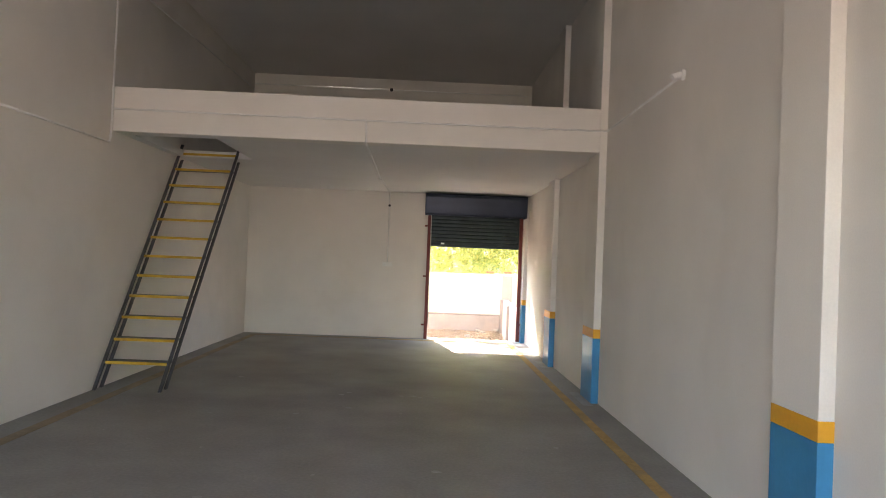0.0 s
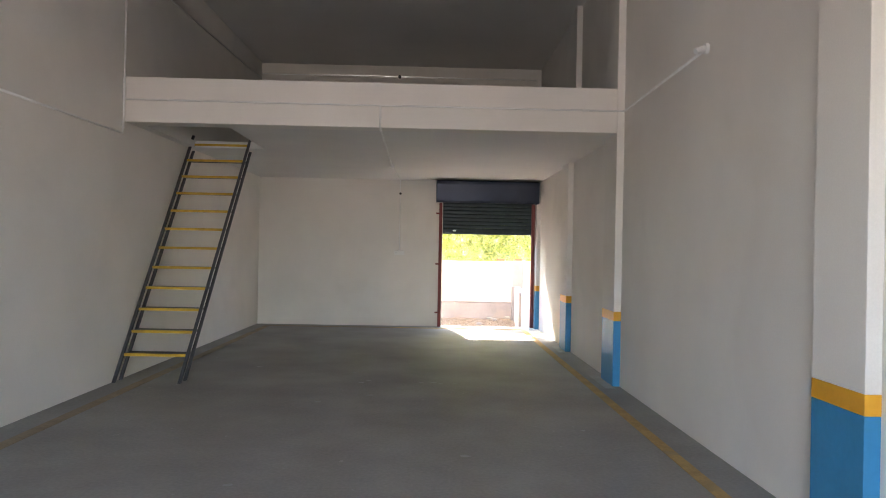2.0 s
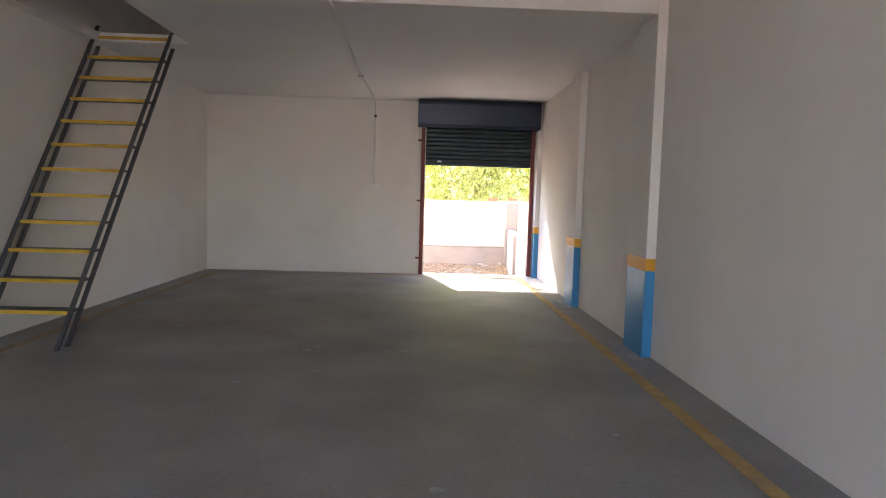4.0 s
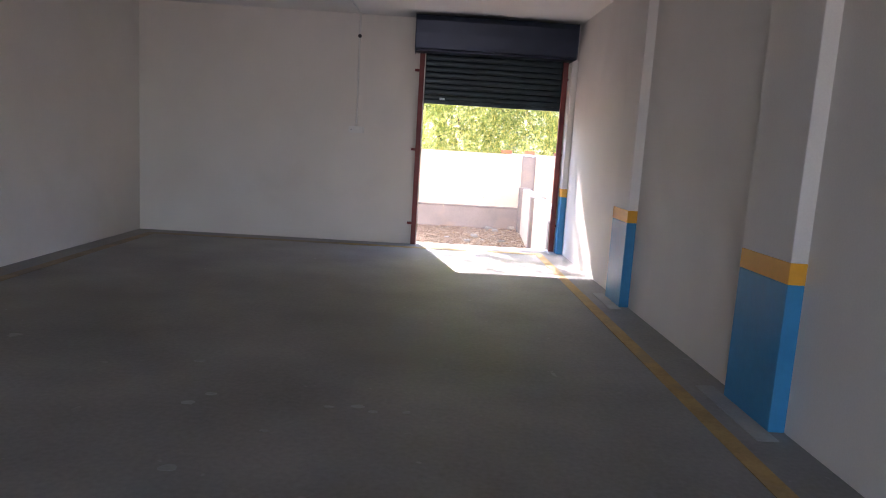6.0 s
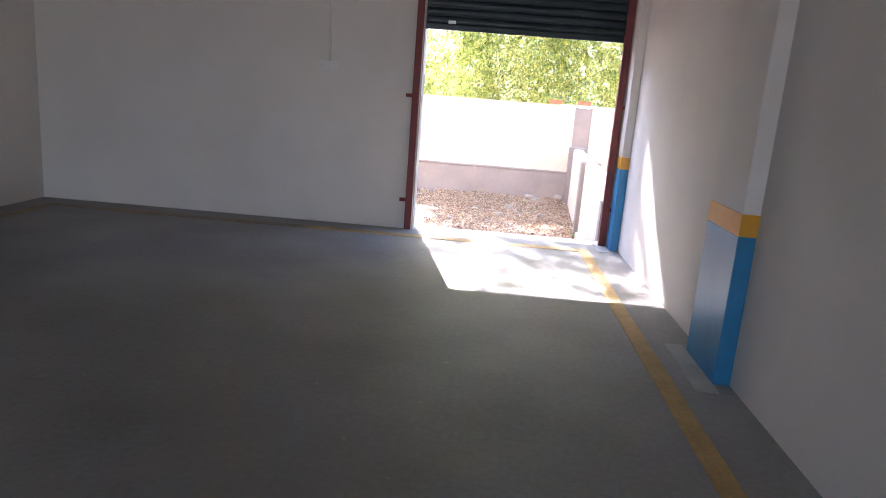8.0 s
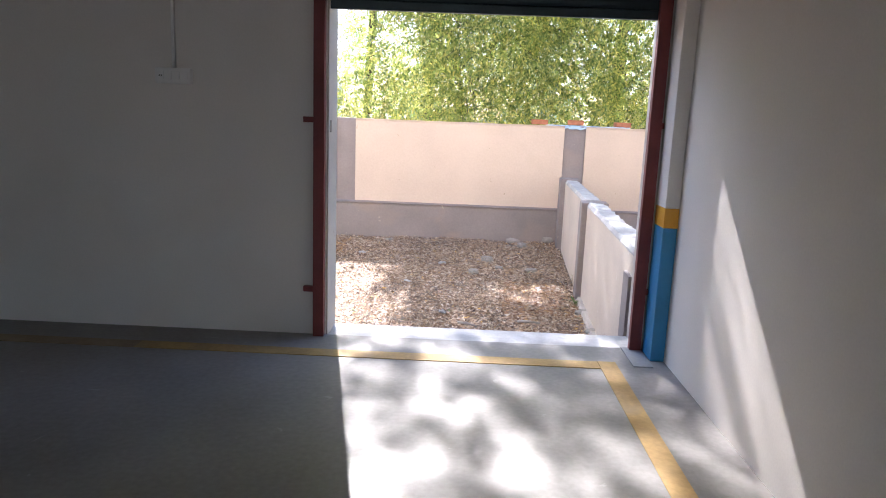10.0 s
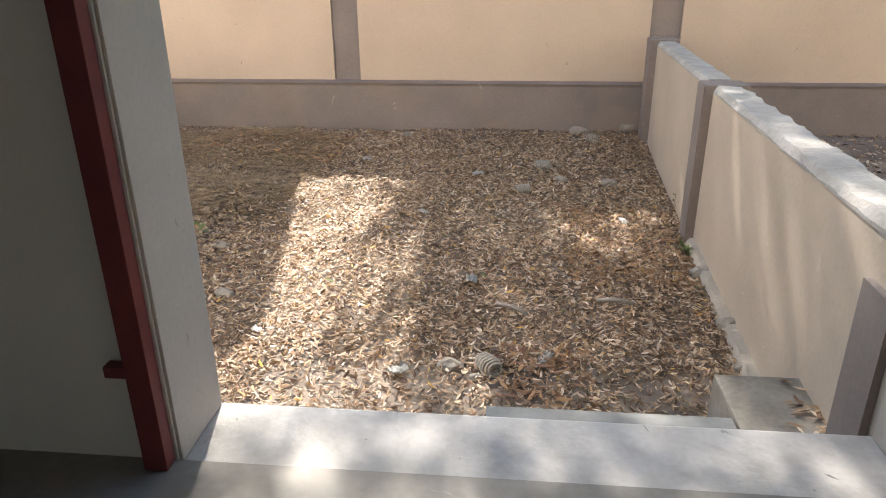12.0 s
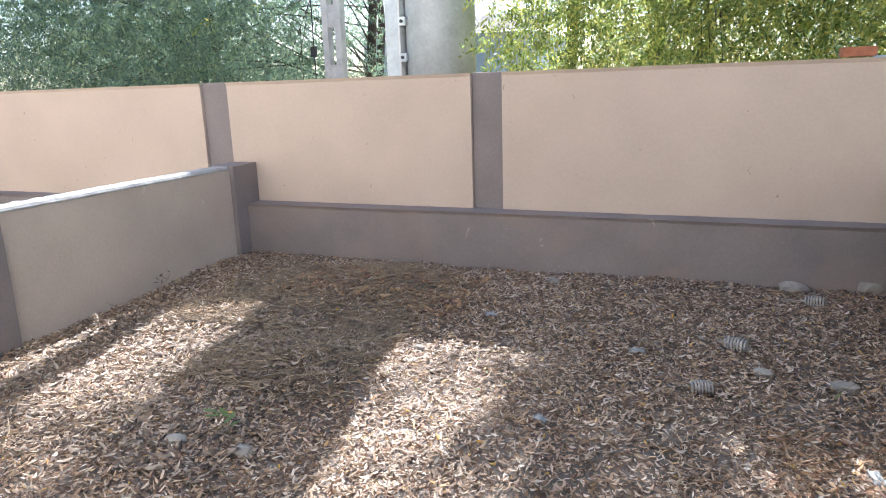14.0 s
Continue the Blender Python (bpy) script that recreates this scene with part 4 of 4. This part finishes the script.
# ---- small marks ----
def fleck(x, y, size, n):
    """A dried splash of whitewash on the floor."""
    pts = []
    for k in range(11):
        a = 2 * math.pi * k / 11
        rr = size * (0.6 + 0.7 * abs(noise.noise(Vector((math.cos(a) * 1.4, math.sin(a) * 1.4, n * 2.7)))))
        pts.append((x + 1.6 * rr * math.cos(a), y + rr * math.sin(a)))
    thing("paint_splash", prism(pts, -0.003, 0.0025), M_PATCH, "dried pale paint splash on the floor", "paint splash", "paint splashes", "structure")


for n, (x, y, s) in enumerate(((-3.05, -6.05, 0.03), (-2.98, -5.92, 0.025), (-2.2, -6.0, 0.03), (-2.12, -6.06, 0.02), (-2.35, -6.02, 0.02), (-2.9, -6.75, 0.035), (-1.95, -6.05, 0.02), (-3.2, -5.4, 0.03),
                               (-2.6, -6.35, 0.02), (-3.4, -7.1, 0.025), (-0.9, -8.1, 0.02), (-2.0, -8.9, 0.03), (-1.2, -10.2, 0.025), (-3.6, -9.6, 0.03))):
    fleck(x, y, s, n + 1)
rng = np.random.default_rng(5)
bm = bmesh.new()
for i in range(150):
    x, y, a, l = -0.02 + 0.06 * rng.normal(), 0.6 + 0.11 * rng.normal(), rng.uniform(0, 6.28), rng.uniform(0.02, 0.035)
    x, y = min(0.03, max(-0.3, x)), min(0.82, max(0.36, y))
    d, e = Vector((math.cos(a), math.sin(a), rng.uniform(0, 0.3))) * l, Vector((-math.sin(a), math.cos(a), 0.1)) * l * 0.25
    c = Vector((x, y, -0.19 + rng.uniform(0, 0.012)))
    bm.faces.new([bm.verts.new(c + q) for q in (-d, e, d, -e)])
thing("leaves_on_block", bm, M_LITTER, "drift of dry leaves on the cement block", "leaves", kind="stuff")
thing("mortar_skirt", rough_wall((right_wall_x(0.88) - 0.07, 0.88), (right_wall_x(2.88) - 0.05, 2.88), 0.09, -0.7, -0.43, 0.014, 0.03, 9.0), M_POLE,
      "crumbling mortar skirt at the foot of the low wall", "mortar skirt", kind="structure")
for n, x in enumerate((DOOR_L, DOOR_R)):
    a = (x, x + 0.01) if n == 0 else (x - 0.01, x)
    thing("door_reveal", cube(*a, 0.006, 0.272, -0.012, LINTEL - 0.01, bevel=0.003), M_OUT, "stained cream plaster on the doorway reveal", "reveal", kind="structure")
rng = np.random.default_rng(8)
bm = bmesh.new()
for i in range(700):
    x, y, a, l = rng.uniform(-5.3, 3.0), CW + 0.065 - abs(rng.normal(0, 0.018)), rng.uniform(0, 6.28), rng.uniform(0.008, 0.025)
    if any(x0 - 0.02 < x < x1 + 0.02 for x0, x1 in PILLARS):
        continue
    d, e = Vector((math.cos(a), 0.4 * math.sin(a), rng.uniform(0, 0.5))) * l, Vector((-math.sin(a), math.cos(a) * 0.4, 0.3)) * l * 0.35
    c = Vector((x, y, 0.09 + rng.uniform(0, 0.012)))
    bm.faces.new([bm.verts.new(c + q) for q in (-d, e, d, -e)])
thing("leaves_on_ledge", bm, M_LITTER, "dry leaf bits gathered along the plinth ledge", "leaves", kind="stuff")

# ---- crumbling foot of the plinth ----
part("foot", rough_wall((-0.35, CW - 0.006), (-4.6, CW - 0.006), -0.1, -0.7, -0.335, 0.05, 0.03, 21.0), M_FOOT, compound, "bare brown mortar where the plinth paint has crumbled")
brick_data = mesh_of("brick", cube(-0.05, 0.05, -0.02, 0.02, -0.035, 0.035, bevel=0.006), M_FOOT)
for i in range(11):
    b = new("brick", brick_data)
    b.parent = compound
    b.matrix_world = pose(-1.12 + 0.108 * i, CW - 0.012 - 0.006 * math.sin(i * 2.1), -0.372 + 0.008 * math.sin(i * 1.7), 0, 2 * math.sin(i), 0)


# ---- weeds and roots ----
def weed(x, y, height, blades, seed, leaf, label, material=M_GREENLEAF, wall_z=None):
    rng = np.random.default_rng(seed)
    z0 = (ground_z(x, y) if wall_z is None else wall_z) - 0.01
    w = empty("weed", (x, y, z0), label, "weed", "weeds in the yard")
    stem, leaves = bmesh.new(), bmesh.new()
    for i in range(blades):
        a = rng.uniform(0, 6.28)
        tip = Vector((x + 0.35 * height * math.cos(a), y + (0.35 * math.sin(a) - (0.3 if wall_z is not None else 0)) * height, z0 + height * rng.uniform(0.5, 1.0)))
        root = Vector((x, y, z0))
        mid = root.lerp(tip, 0.5) + Vector((0, 0, height * 0.12))
        tube(stem, [root, mid, tip], [0.003, 0.0022, 0.001], 4, cap=False)
        for f in (0.45, 0.7, 0.85, 1.0):
            p = mid.lerp(tip, f * 2 - 1) if f > 0.5 else root.lerp(mid, f * 2)
            b = rng.uniform(0, 6.28)
            d = Vector((math.cos(b), math.sin(b), rng.uniform(-0.1, 0.7))).normalized() * leaf * rng.uniform(0.7, 1.2)
            e = d.cross(Vector((0.2, 0.1, 1))).normalized() * d.length * 0.26
            leaves.faces.new([leaves.verts.new(p + q) for q in (Vector((0, 0, 0)), d * 0.5 + e, d, d * 0.5 - e)])
    part("stems", stem, M_TWIG, w)
    part("leaves", leaves, material, w)


weed(-3.17, 2.7, 0.15, 2, 1, 0.07, "small fresh green weed growing out of the leaves")
weed(0.0, 2.72, 0.07, 7, 2, 0.07, "flat green leaf spray at the foot of a pillar")
weed(0.1, 3.62, 0.16, 3, 3, 0.035, "thin yellow-green weed beside the low wall")
weed(-5.12, 4.3, 0.34, 4, 4, 0.04, "spindly dark weed against the low wall", M_DARKLITTER)
weed(-5.18, 3.75, 0.16, 3, 5, 0.035, "small dry weed at the foot of the low wall", M_DARKLITTER)
weed(-4.95, 5.95, 0.3, 4, 6, 0.04, "dry brown weed in the corner of the yard", M_DARKLITTER)
weed(-4.55, 6.0, 0.4, 3, 7, 0.045, "tall dry weed before the plinth", M_DARKLITTER)
weed(-3.75, 5.98, 0.12, 9, 8, 0.04, "low brown tuft at the foot of the plinth", M_DARKLITTER)


def root_tendrils(x, z, spread, n, seed):
    """Dry creeper roots clinging to the render."""
    rng = random.Random(seed)
    bm = bmesh.new()
    for i in range(n):
        px, pz, a = x + rng.uniform(-0.02, 0.02), z + rng.uniform(-0.04, 0.04), rng.uniform(1.6, 4.4)
        pts = [(px, CW + 0.064, pz)]
        for k in range(4):
            a += rng.uniform(-0.6, 0.6)
            px, pz = px + spread * math.cos(a) * 0.3, pz + spread * math.sin(a) * 0.3
            pts.append((px, CW + 0.06 - 0.006 * rng.random(), pz))
        tube(bm, pts, [0.005, 0.004, 0.003, 0.002, 0.001], 4, cap=False)
    thing("dry_roots", bm, M_BARK, "dry creeper roots clinging to the render", "dry roots", "dry roots on the wall")


root_tendrils(-3.07, 0.66, 0.2, 7, 1)
root_tendrils(-3.06, 0.3, 0.08, 5, 2)
root_tendrils(-3.06, 1.08, 0.06, 4, 3)
root_tendrils(-5.55, 1.02, 0.1, 4, 4)
root_tendrils(1.75, 0.86, 0.12, 4, 5)
thing("patch_plate", cube(DOOR_L + 0.009, DOOR_L + 0.018, 0.05, 0.17, 1.22, 1.29, bevel=0.003), M_OUT, "small plastered-over plate on the doorway reveal", "patch", kind="structure")
